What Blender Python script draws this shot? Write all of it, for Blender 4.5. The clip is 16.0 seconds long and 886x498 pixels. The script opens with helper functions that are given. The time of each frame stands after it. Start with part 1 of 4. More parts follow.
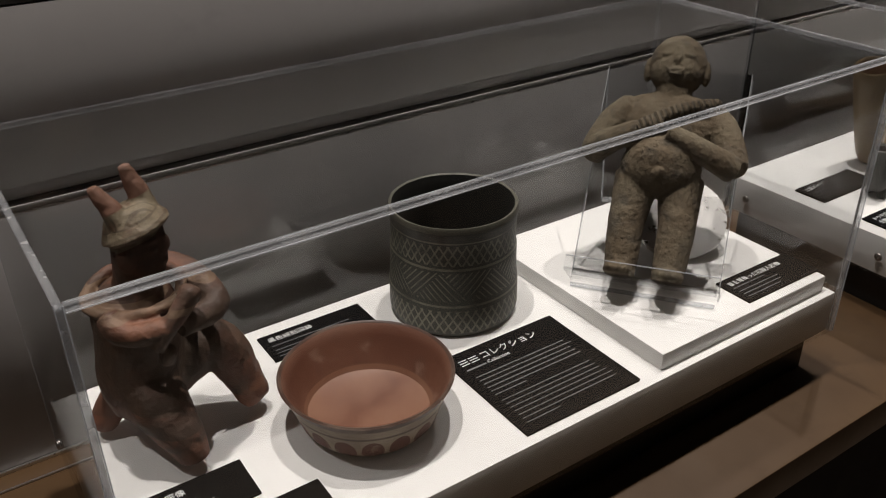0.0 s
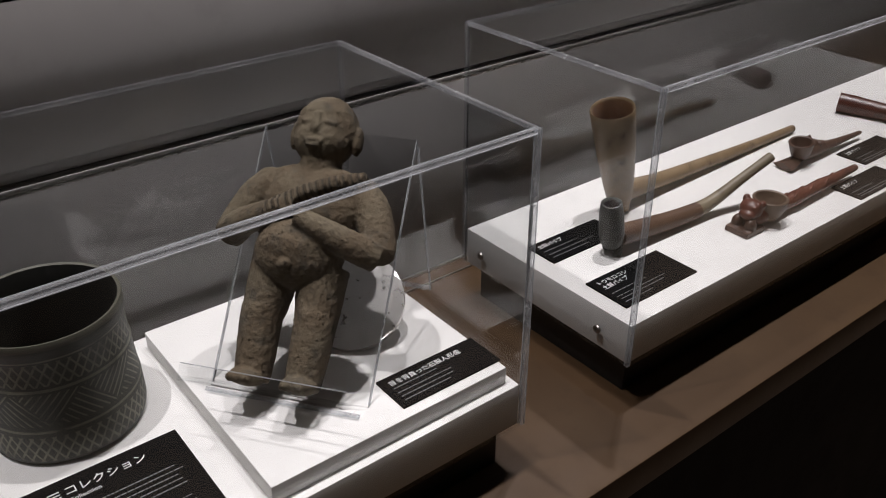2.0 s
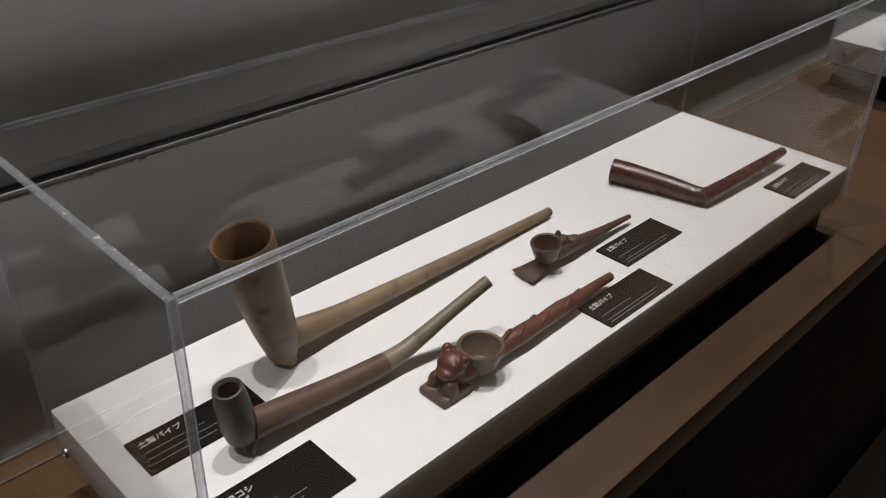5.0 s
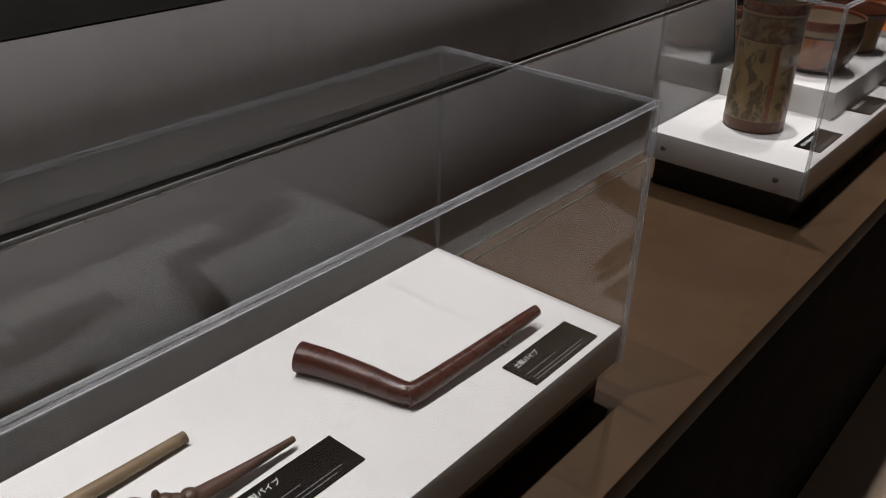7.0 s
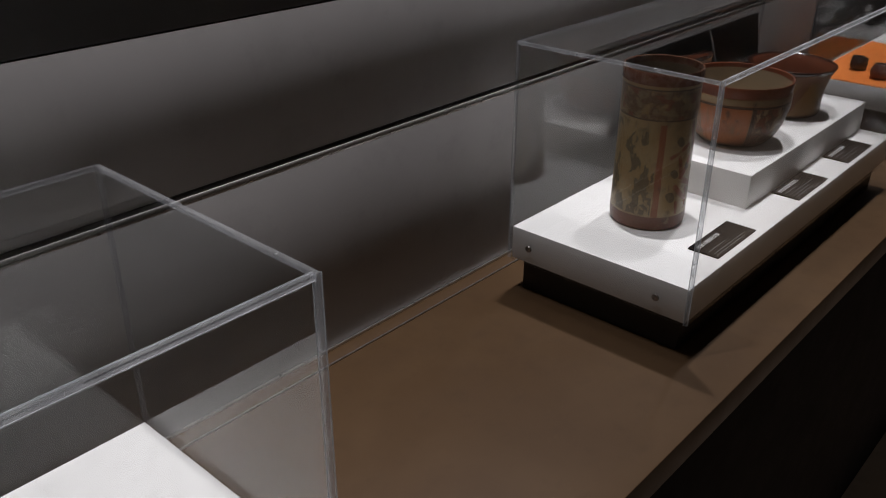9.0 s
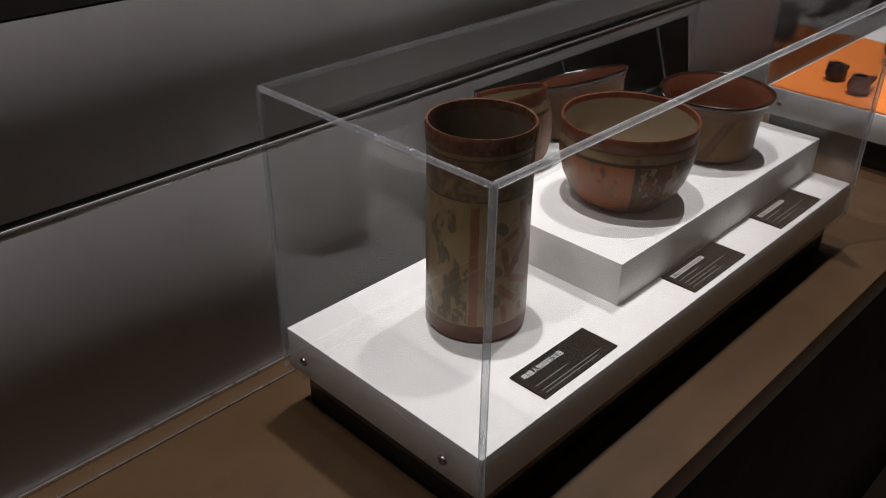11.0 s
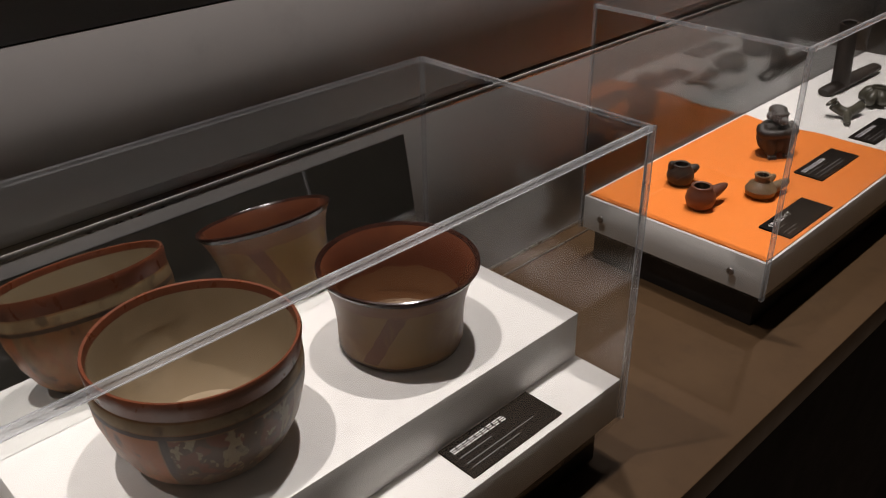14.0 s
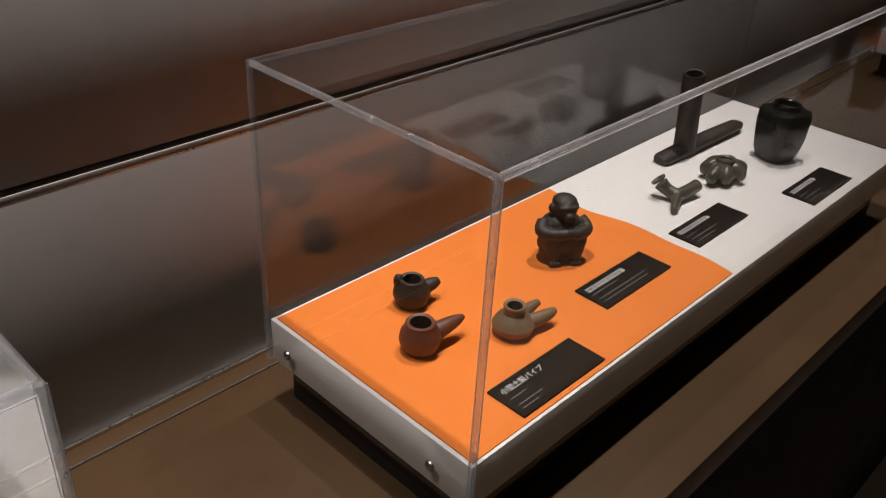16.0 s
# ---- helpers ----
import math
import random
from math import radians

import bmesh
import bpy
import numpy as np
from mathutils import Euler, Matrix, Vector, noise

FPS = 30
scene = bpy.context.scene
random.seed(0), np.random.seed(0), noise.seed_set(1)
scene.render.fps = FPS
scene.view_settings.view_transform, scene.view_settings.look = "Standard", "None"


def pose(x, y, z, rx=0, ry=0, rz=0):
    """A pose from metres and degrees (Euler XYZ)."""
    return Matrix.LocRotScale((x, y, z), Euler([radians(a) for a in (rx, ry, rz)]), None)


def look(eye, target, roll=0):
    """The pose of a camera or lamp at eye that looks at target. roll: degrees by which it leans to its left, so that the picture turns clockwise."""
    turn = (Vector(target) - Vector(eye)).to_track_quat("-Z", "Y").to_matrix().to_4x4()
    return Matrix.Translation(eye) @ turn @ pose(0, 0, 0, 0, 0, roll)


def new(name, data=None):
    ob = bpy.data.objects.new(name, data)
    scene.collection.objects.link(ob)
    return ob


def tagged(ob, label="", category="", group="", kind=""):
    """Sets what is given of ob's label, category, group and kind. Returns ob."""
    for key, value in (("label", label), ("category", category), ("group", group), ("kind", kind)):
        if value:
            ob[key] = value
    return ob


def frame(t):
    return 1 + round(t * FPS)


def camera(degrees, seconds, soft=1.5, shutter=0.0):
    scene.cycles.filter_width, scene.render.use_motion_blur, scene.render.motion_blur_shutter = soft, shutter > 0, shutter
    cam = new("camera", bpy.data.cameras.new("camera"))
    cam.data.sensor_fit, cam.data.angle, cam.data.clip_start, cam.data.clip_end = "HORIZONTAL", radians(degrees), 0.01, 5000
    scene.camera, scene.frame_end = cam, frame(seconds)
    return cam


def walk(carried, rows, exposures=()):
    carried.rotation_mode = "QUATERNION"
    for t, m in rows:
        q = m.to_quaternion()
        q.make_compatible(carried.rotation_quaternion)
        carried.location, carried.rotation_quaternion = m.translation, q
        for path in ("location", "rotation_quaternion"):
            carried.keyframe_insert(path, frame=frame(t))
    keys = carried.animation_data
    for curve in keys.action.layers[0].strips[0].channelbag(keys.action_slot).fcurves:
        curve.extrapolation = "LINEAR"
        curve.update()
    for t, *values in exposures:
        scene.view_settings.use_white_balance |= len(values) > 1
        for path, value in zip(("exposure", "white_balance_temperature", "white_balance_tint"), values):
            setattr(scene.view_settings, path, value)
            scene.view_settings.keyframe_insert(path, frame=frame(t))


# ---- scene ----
cam = camera(54.6, 16.0, soft=1.0)
PATH = [
    (0, (0.209, 0.153, 1.461), (1.18, 1.604, 0.486), -0.7),
    (0.5, (0.247, 0.176, 1.459), (1.293, 1.563, 0.468), 0.5),
    (1, (0.332, 0.168, 1.479), (1.413, 1.507, 0.459), 1.4),
    (1.5, (0.464, 0.133, 1.491), (1.519, 1.484, 0.462), 0.5),
    (2, (0.575, 0.106, 1.49), (1.638, 1.466, 0.48), 0.0),
    (2.5, (0.664, 0.107, 1.478), (1.755, 1.462, 0.491), -0.1),
    (3, (0.741, 0.123, 1.479), (1.842, 1.46, 0.479), -0.5),
    (3.2, (0.761, 0.143, 1.468), (1.895, 1.457, 0.476), 0.3),
    (5.3, (1.126, 0.214, 1.502), (2.36, 1.386, 0.451), 2.2),
    (5.5, (1.18, 0.179, 1.511), (2.396, 1.385, 0.478), 0.7),
    (6, (1.315, 0.114, 1.515), (2.513, 1.385, 0.54), -2.9),
    (6.5, (1.424, 0.16, 1.482), (2.728, 1.362, 0.556), -1.3),
    (7, (1.545, 0.217, 1.494), (2.903, 1.333, 0.54), 1.6),
    (7.5, (1.678, 0.254, 1.474), (3.08, 1.326, 0.534), 3.0),
    (8, (1.799, 0.239, 1.477), (3.196, 1.331, 0.549), 2.9),
    (8.5, (1.909, 0.201, 1.518), (3.248, 1.348, 0.573), 1.5),
    (8.7, (1.956, 0.186, 1.494), (3.293, 1.369, 0.593), 0.4),
    (10.8, (2.513, 0.242, 1.476), (3.781, 1.426, 0.483), 1.1),
    (11, (2.55, 0.227, 1.486), (3.79, 1.432, 0.48), 0.6),
    (11.5, (2.648, 0.222, 1.473), (3.854, 1.465, 0.472), -0.7),
    (12, (2.736, 0.263, 1.471), (3.944, 1.481, 0.443), 0.4),
    (12.5, (2.819, 0.304, 1.476), (4.052, 1.473, 0.421), 2.7),
    (13, (2.931, 0.325, 1.45), (4.219, 1.462, 0.425), 4.2),
    (13.5, (3.064, 0.271, 1.475), (4.308, 1.464, 0.461), 2.0),
    (14, (3.2, 0.216, 1.49), (4.402, 1.473, 0.503), -1.0),
    (14.5, (3.337, 0.241, 1.472), (4.569, 1.471, 0.487), -0.1),
    (15, (3.47, 0.277, 1.473), (4.736, 1.447, 0.458), 1.9),
    (15.5, (3.612, 0.308, 1.456), (4.92, 1.425, 0.435), 3.9),
    (16, (3.74, 0.274, 1.467), (4.991, 1.438, 0.427), 3.3),
]
walk(
    cam,
    [(t, look(eye, target, roll)) for t, eye, target, roll in PATH],
    [(0, 0.2, 6750, 13), (1, 0.2, 6700, 13), (2, 0.1, 6350, 16), (3, 0.1, 6350, 16), (5.5, -0.05, 6450, 14), (6.5, -0.05, 6500, 14), (7.4, -0.05, 6200, 14), (8.5, 0, 6150, 14), (11.2, 0, 6400, 15), (12.5, 0, 6700, 15), (16, 0, 6850, 17)],
)

# world: a closed, windowless room
world = bpy.data.worlds.new("room_dark")
scene.world = world
world.use_nodes = True
world.node_tree.nodes["Background"].inputs[0].default_value = (0.01, 0.01, 0.01, 1)

# ceiling spots, nearly overhead
SPOT_Z = 3.22
for x, y, power in ((-0.55, 0.86, 90), (0.36, 0.90, 122), (1.02, 0.95, 104), (1.70, 0.93, 126), (2.42, 0.92, 80), (3.22, 0.96, 153), (4.05, 0.88, 154), (5.00, 0.90, 149), (5.9, 0.85, 90)):
    lamp = bpy.data.lights.new("ceiling_spot", "SPOT")
    lamp.energy, lamp.spot_size, lamp.spot_blend, lamp.shadow_soft_size = power, radians(60), 0.75, 0.022
    lamp.color = (1.0, 0.962, 0.925)
    new("ceiling_spot", lamp).matrix_world = look((x, y, SPOT_Z), (x, y - 0.10, 0.9))

# unseen second row of spots over the aisle, added to brighten the mirror's reflection
for x in (-0.6, 1.1, 2.8, 4.5, 6.2):
    lamp = bpy.data.lights.new("aisle_fill_spot", "SPOT")
    lamp.energy, lamp.spot_size, lamp.spot_blend, lamp.shadow_soft_size = 24, radians(100), 0.6, 0.12
    lamp.color = (1.0, 0.955, 0.91)
    new("aisle_fill_spot", lamp).matrix_world = look((x, -1.8, 3.3), (x, -2.1, 0.0))

# ---------------------------------------------------------------- materials


class Ex:
    """A socket with arithmetic, to write patterns as formulas."""

    def __init__(self, tree, sock):
        self.tree, self.sock = tree, sock

    def op(self, kind, *others):
        node = self.tree.nodes.new("ShaderNodeMath")
        node.operation = kind
        for n, o in enumerate((self, *others)):
            if isinstance(o, Ex):
                self.tree.links.new(o.sock, node.inputs[n])
            else:
                node.inputs[n].default_value = o
        return Ex(self.tree, node.outputs[0])

    def __add__(self, o):
        return self.op("ADD", o)

    def __sub__(self, o):
        return self.op("SUBTRACT", o)

    def __mul__(self, o):
        return self.op("MULTIPLY", o)

    def gt(self, o):
        return self.op("GREATER_THAN", o)

    def lt(self, o):
        return self.op("LESS_THAN", o)

    def abs(self):
        return self.op("ABSOLUTE")

    def tri(self, period):
        """0 to 1 and back over each period."""
        return self.op("PINGPONG", period / 2) * (2 / period)

    def between(self, lo, hi):
        return self.gt(lo) * self.lt(hi)

    def step(self, lo, hi):
        node = self.tree.nodes.new("ShaderNodeMapRange")
        node.interpolation_type = "SMOOTHSTEP"
        self.tree.links.new(self.sock, node.inputs[0])
        node.inputs[1].default_value, node.inputs[2].default_value = lo, hi
        return Ex(self.tree, node.outputs[0])


class Mat:
    """A procedural material: colours laid over one another by masks, then roughness and bump."""

    def __init__(self, name, base, rough=0.6, metal=0.0):
        self.m = bpy.data.materials.new(name)
        self.m.use_nodes = True
        self.tree = self.m.node_tree
        self.bsdf = self.tree.nodes["Principled BSDF"]
        self.bsdf.inputs["Roughness"].default_value = rough
        self.bsdf.inputs["Metallic"].default_value = metal
        self.co = self.tree.nodes.new("ShaderNodeTexCoord").outputs["Object"]
        node = self.tree.nodes.new("ShaderNodeRGB")
        node.outputs[0].default_value = (*base, 1)
        self.colour = node.outputs[0]
        self.tree.links.new(self.colour, self.bsdf.inputs["Base Color"])

    def xyz(self):
        node = self.tree.nodes.new("ShaderNodeSeparateXYZ")
        self.tree.links.new(self.co, node.inputs[0])
        return [Ex(self.tree, node.outputs[n]) for n in range(3)]

    def angle(self):
        x, y, z = self.xyz()
        return y.op("ARCTAN2", x), z

    def noise(self, scale, detail=4, rough=0.6, stretch=None):
        node = self.tree.nodes.new("ShaderNodeTexNoise")
        node.inputs["Scale"].default_value, node.inputs["Detail"].default_value, node.inputs["Roughness"].default_value = scale, detail, rough
        co = self.co
        if stretch:
            m = self.tree.nodes.new("ShaderNodeMapping")
            m.inputs["Scale"].default_value = stretch
            self.tree.links.new(co, m.inputs[0])
            co = m.outputs[0]
        self.tree.links.new(co, node.inputs["Vector"])
        return Ex(self.tree, node.outputs[0])

    def cells(self, scale, feature="F1"):
        node = self.tree.nodes.new("ShaderNodeTexVoronoi")
        node.feature = feature
        node.inputs["Scale"].default_value = scale
        self.tree.links.new(self.co, node.inputs["Vector"])
        return Ex(self.tree, node.outputs["Distance"])

    def over(self, colour, mask):
        node = self.tree.nodes.new("ShaderNodeMix")
        node.data_type = "RGBA"
        self.tree.links.new(mask.sock, node.inputs[0])
        self.tree.links.new(self.colour, node.inputs[6])
        node.inputs[7].default_value = (*colour, 1)
        self.colour = node.outputs[2]
        self.tree.links.new(self.colour, self.bsdf.inputs["Base Color"])
        return self

    def worn(self, other, scale, lo=0.45, hi=0.7, amount=1.0, stretch=None):
        return self.over(other, self.noise(scale, stretch=stretch).step(lo, hi) * amount)

    def gloss(self, ex):
        self.tree.links.new(ex.sock, self.bsdf.inputs["Roughness"])
        return self

    def bump(self, ex, depth):
        node = self.tree.nodes.new("ShaderNodeBump")
        node.inputs["Strength"].default_value, node.inputs["Distance"].default_value = 1.0, depth
        self.tree.links.new(ex.sock, node.inputs["Height"])
        old = self.bsdf.inputs["Normal"].links
        if old:
            self.tree.links.new(old[0].from_socket, node.inputs["Normal"])
        self.tree.links.new(node.outputs[0], self.bsdf.inputs["Normal"])
        return self


def stroke(u, z, u0, z0, u1, z1, width):
    """Mask of a round-ended brush stroke between two points of a painted surface."""
    du, dz = u1 - u0, z1 - z0
    k = 1.0 / max(du * du + dz * dz, 1e-9)
    t = (((u - u0) * du + (z - z0) * dz) * k).op("MAXIMUM", 0.0).op("MINIMUM", 1.0)
    eu, ez = u - u0 - t * du, z - z0 - t * dz
    return (eu * eu + ez * ez).lt(width * width)


def simple(name, base, other, rough, scale, grain, depth, metal=0.0, amount=0.6):
    m = Mat(name, base, rough, metal)
    m.worn(other, scale, 0.4, 0.7, amount)
    m.worn(tuple(c * 0.75 for c in base), scale * 6, 0.5, 0.75, 0.35)
    m.gloss(m.noise(scale * 3) * 0.25 + (rough - 0.12))
    m.bump(m.noise(grain, 6), depth)
    return m.m


WHITE = simple("white_board", (0.80, 0.79, 0.77), (0.76, 0.75, 0.73), 0.55, 9, 300, 0.00002)
BLACK = simple("black_plinth_paint", (0.012, 0.011, 0.011), (0.02, 0.018, 0.017), 0.5, 12, 200, 0.0001)
DECK = simple("brown_laminate", (0.052, 0.0295, 0.0140), (0.068, 0.0400, 0.0195), 0.5, 5, 500, 0.00001)
DECK.node_tree.nodes["Principled BSDF"].inputs["Specular IOR Level"].default_value = 0.14
WALL = simple("grey_wall_cloth", (0.300, 0.288, 0.280), (0.335, 0.321, 0.312), 0.6, 3, 700, 0.00001)
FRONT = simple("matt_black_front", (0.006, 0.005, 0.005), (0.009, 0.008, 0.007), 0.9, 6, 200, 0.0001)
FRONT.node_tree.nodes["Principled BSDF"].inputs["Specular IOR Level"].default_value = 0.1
DARKWALL = simple("dark_room_paint", (0.05, 0.048, 0.046), (0.065, 0.06, 0.056), 0.8, 2, 200, 0.0003)
FARWALL = simple("far_wall_paint", (0.24, 0.228, 0.205), (0.29, 0.275, 0.245), 0.8, 1.2, 200, 0.0003)
UPPERWALL = simple("dark_grey_wall", (0.055, 0.053, 0.051), (0.068, 0.065, 0.063), 0.85, 2, 300, 0.0002)
FLOOR = simple("brown_floor", (0.22, 0.16, 0.11), (0.27, 0.20, 0.14), 0.5, 4, 120, 0.0003)
CEILING = simple("ceiling_paint", (0.08, 0.078, 0.075), (0.1, 0.097, 0.09), 0.9, 2, 200, 0.0003)
METAL = simple("brushed_metal", (0.62, 0.60, 0.58), (0.5, 0.49, 0.47), 0.3, 30, 600, 0.00005, 1.0)
SCREW = simple("dull_steel", (0.35, 0.33, 0.31), (0.22, 0.2, 0.19), 0.35, 200, 900, 0.00005, 1.0)
CARD = simple("black_card", (0.004, 0.004, 0.0042), (0.007, 0.007, 0.0072), 0.8, 40, 900, 0.00003)
CARD.node_tree.nodes["Principled BSDF"].inputs["Specular IOR Level"].default_value = 0.06
INK = simple("white_print", (0.88, 0.88, 0.86), (0.82, 0.82, 0.80), 0.6, 80, 400, 0.00002)
INK_DIM = simple("grey_small_print", (0.27, 0.27, 0.265), (0.19, 0.19, 0.185), 0.6, 300, 400, 0.00002)
ORANGE = simple("orange_cloth", (0.82, 0.212, 0.027), (0.85, 0.235, 0.034), 0.85, 12, 1500, 0.00015)
RUST = simple("rust_cloth", (0.30, 0.12, 0.05), (0.35, 0.15, 0.06), 0.85, 12, 1500, 0.00015)


def acrylic():
    m = bpy.data.materials.new("clear_acrylic")
    m.use_nodes = True
    b = m.node_tree.nodes["Principled BSDF"]
    b.inputs["Base Color"].default_value = (0.985, 0.99, 0.99, 1)
    b.inputs["Roughness"].default_value = 0.0
    b.inputs["IOR"].default_value = 1.49
    b.inputs["Transmission Weight"].default_value = 1.0
    return m


def edge_acrylic(name, body, glued=0.0):
    m = Mat(name, (0.64, 0.65, 0.66), 0.15)
    m.worn((0.50, 0.51, 0.53), 18, 0.45, 0.65)
    bubbles = m.noise(95, 2).step(0.66, 0.70) * glued
    m.over((0.9, 0.9, 0.9), bubbles)
    m.bump(m.noise(60), 0.0003)
    nodes, links = m.tree.nodes, m.tree.links
    glow, mix = nodes.new("ShaderNodeBsdfTranslucent"), nodes.new("ShaderNodeMixShader")
    glow.inputs[0].default_value, mix.inputs[0].default_value = (0.75, 0.77, 0.8, 1), 0.5
    links.new(m.bsdf.outputs[0], mix.inputs[1])
    links.new(glow.outputs[0], mix.inputs[2])
    clear, blend = nodes.new("ShaderNodeBsdfTransparent"), nodes.new("ShaderNodeMixShader")
    clear.inputs[0].default_value = (0.93, 0.94, 0.95, 1)
    haze = (m.noise(14, 3).step(0.35, 0.75) * (0.45 * body) + 0.75 * body).op("MAXIMUM", bubbles * body * 1.6)
    links.new((haze * -1.0 + 1.0).sock, blend.inputs[0])
    links.new(mix.outputs[0], blend.inputs[1])
    links.new(clear.outputs[0], blend.inputs[2])
    links.new(blend.outputs[0], nodes["Material Output"].inputs[0])
    return m.m


def acrylic_sheet(name="clear_acrylic_sheet", tint=0.964):
    """Thin clear sheet: lets light through a little weakened, with a gloss that grows at grazing angles."""
    m = bpy.data.materials.new(name)
    m.use_nodes = True
    nodes, links = m.node_tree.nodes, m.node_tree.links
    nodes.remove(nodes["Principled BSDF"])
    clear, gloss, mix, lw = nodes.new("ShaderNodeBsdfTransparent"), nodes.new("ShaderNodeBsdfGlossy"), nodes.new("ShaderNodeMixShader"), nodes.new("ShaderNodeLayerWeight")
    clear.inputs[0].default_value = (tint - 0.002, tint + 0.002, tint + 0.002, 1)
    gloss.inputs["Roughness"].default_value = 0.0
    lw.inputs[0].default_value = 0.5
    schlick = Ex(m.node_tree, lw.outputs["Facing"]).op("POWER", 5.0) * 0.96 + 0.04
    links.new(schlick.sock, mix.inputs[0])
    links.new(clear.outputs[0], mix.inputs[1])
    links.new(gloss.outputs[0], mix.inputs[2])
    links.new(mix.outputs[0], nodes["Material Output"].inputs[0])
    return m


ACRYLIC, EDGE, SHEET = acrylic(), edge_acrylic("polished_acrylic_edge", 0.30), acrylic_sheet()
FAINT = edge_acrylic("clear_glued_edge", 0.12)
THIN = acrylic_sheet("thin_clear_acrylic", 0.988)
# pale edges of the stand; also the added glint bars on the covers
STAND_EDGE = edge_acrylic("stand_edge_and_glint", 0.5)
GLUED = edge_acrylic("bubbled_glue_joint", 0.24, 1.0)
MIRROR = bpy.data.materials.new("mirror_glass")
MIRROR.use_nodes = True
b = MIRROR.node_tree.nodes["Principled BSDF"]
b.inputs["Base Color"].default_value = (0.86, 0.88, 0.87, 1)
b.inputs["Metallic"].default_value, b.inputs["Roughness"].default_value = 1.0, 0.015

# ---------------------------------------------------------------- mesh helpers


def mesh_of(bm, name, mats, smooth=True):
    data = bpy.data.meshes.new(name)
    bmesh.ops.recalc_face_normals(bm, faces=bm.faces)
    bm.to_mesh(data)
    bm.free()
    for m in mats if isinstance(mats, (list, tuple)) else [mats]:
        data.materials.append(m)
    if smooth:
        data.shade_smooth()
        data.set_sharp_from_angle(angle=radians(38))
    return data


def part(name, bm, mats, parent, label="", smooth=True):
    ob = new(name, mesh_of(bm, name, mats, smooth))
    ob.parent = parent
    if label:
        ob["label"] = label
    return ob


def thing(name, label, category, at=(0, 0, 0), turn=0, group="", kind=""):
    ob = new(name)
    ob.empty_display_size = 0.05
    ob.matrix_basis = pose(*at, 0, 0, turn)
    return tagged(ob, label, category, group, kind)


def box(bm, x0, x1, y0, y1, z0, z1, bevel=0.0):
    r = bmesh.ops.create_cube(bm, size=1.0)
    vs = r["verts"]
    bmesh.ops.scale(bm, vec=(x1 - x0, y1 - y0, z1 - z0), verts=vs)
    bmesh.ops.translate(bm, vec=((x0 + x1) / 2, (y0 + y1) / 2, (z0 + z1) / 2), verts=vs)
    if bevel:
        es = list({e for v in vs for e in v.link_edges})
        bmesh.ops.bevel(bm, geom=es, offset=bevel, segments=2, affect="EDGES", profile=0.5)
    return bm


def boxed(*a, bevel=0.0):
    return box(bmesh.new(), *a, bevel=bevel)


def lathe(profile, segs=72, bm=None, wobble=0.0, seed=0.0):
    """A turned form from (radius, height, material) points, outside first, then inside."""
    bm = bm or bmesh.new()
    rings = []
    for r, z, *_ in profile:
        ring = []
        for n in range(segs):
            a = 2 * math.pi * n / segs
            w = 1 + wobble * noise.noise((math.cos(a) * 1.3 + seed, math.sin(a) * 1.3, z * 9 + seed))
            ring.append(bm.verts.new((r * w * math.cos(a), r * w * math.sin(a), z)))
        rings.append(ring)
    for k in range(len(rings) - 1):
        for n in range(segs):
            f = bm.faces.new((rings[k][n], rings[k][(n + 1) % segs], rings[k + 1][(n + 1) % segs], rings[k + 1][n]))
            f.material_index = profile[k][2] if len(profile[k]) > 2 else 0
    for ring, p in ((rings[0], profile[0]), (rings[-1], profile[-1])):
        if p[0] > 1e-5:
            f = bm.faces.new(ring)
            f.material_index = p[2] if len(p) > 2 else 0
    return bm


def tube(bm, path, radii, segs=20, flat=1.0):
    """A round rod along a path, with a radius at each point."""
    pts = [Vector(p) for p in path]
    rings = []
    side = None
    for n, p in enumerate(pts):
        d = (pts[min(n + 1, len(pts) - 1)] - pts[max(n - 1, 0)]).normalized()
        if side is None:
            side = d.cross(Vector((0, 0, 1)))
            if side.length < 0.1:
                side = d.cross(Vector((0, 1, 0)))
        side = (side - d * side.dot(d)).normalized()
        up = side.cross(d)
        rings.append([bm.verts.new(p + radii[n] * (math.cos(a) * side + flat * math.sin(a) * up)) for a in (2 * math.pi * k / segs for k in range(segs))])
    for k in range(len(rings) - 1):
        for n in range(segs):
            bm.faces.new((rings[k][n], rings[k][(n + 1) % segs], rings[k + 1][(n + 1) % segs], rings[k + 1][n]))
    bm.faces.new(rings[0])
    bm.faces.new(rings[-1])
    return bm


def bend(points, steps=6):
    """Points along a smooth curve through the given (x, y, z, radius) ones."""
    out = []
    p = [Vector(q) for q in points]
    for n in range(len(p) - 1):
        a, b_, c, d = p[max(n - 1, 0)], p[n], p[n + 1], p[min(n + 2, len(p) - 1)]
        for s in range(steps):
            t = s / steps
            out.append(0.5 * (2 * b_ + (c - a) * t + (2 * a - 5 * b_ + 4 * c - d) * t * t + (3 * b_ - a - 3 * c + d) * t**3))
    out.append(p[-1])
    return [tuple(v[:3]) for v in out], [max(v[3], 0.0008) for v in out]


def rod(bm, points, steps=6, segs=20, flat=1.0):
    path, radii = bend(points, steps)
    return tube(bm, path, radii, segs, flat)


def blob(bm, at, size, turn=(0, 0, 0)):
    r = bmesh.ops.create_uvsphere(bm, u_segments=24, v_segments=16, radius=1.0)
    m = Matrix.LocRotScale(at, Euler([radians(a) for a in turn]), size)
    bmesh.ops.transform(bm, matrix=m, verts=r["verts"])
    return bm


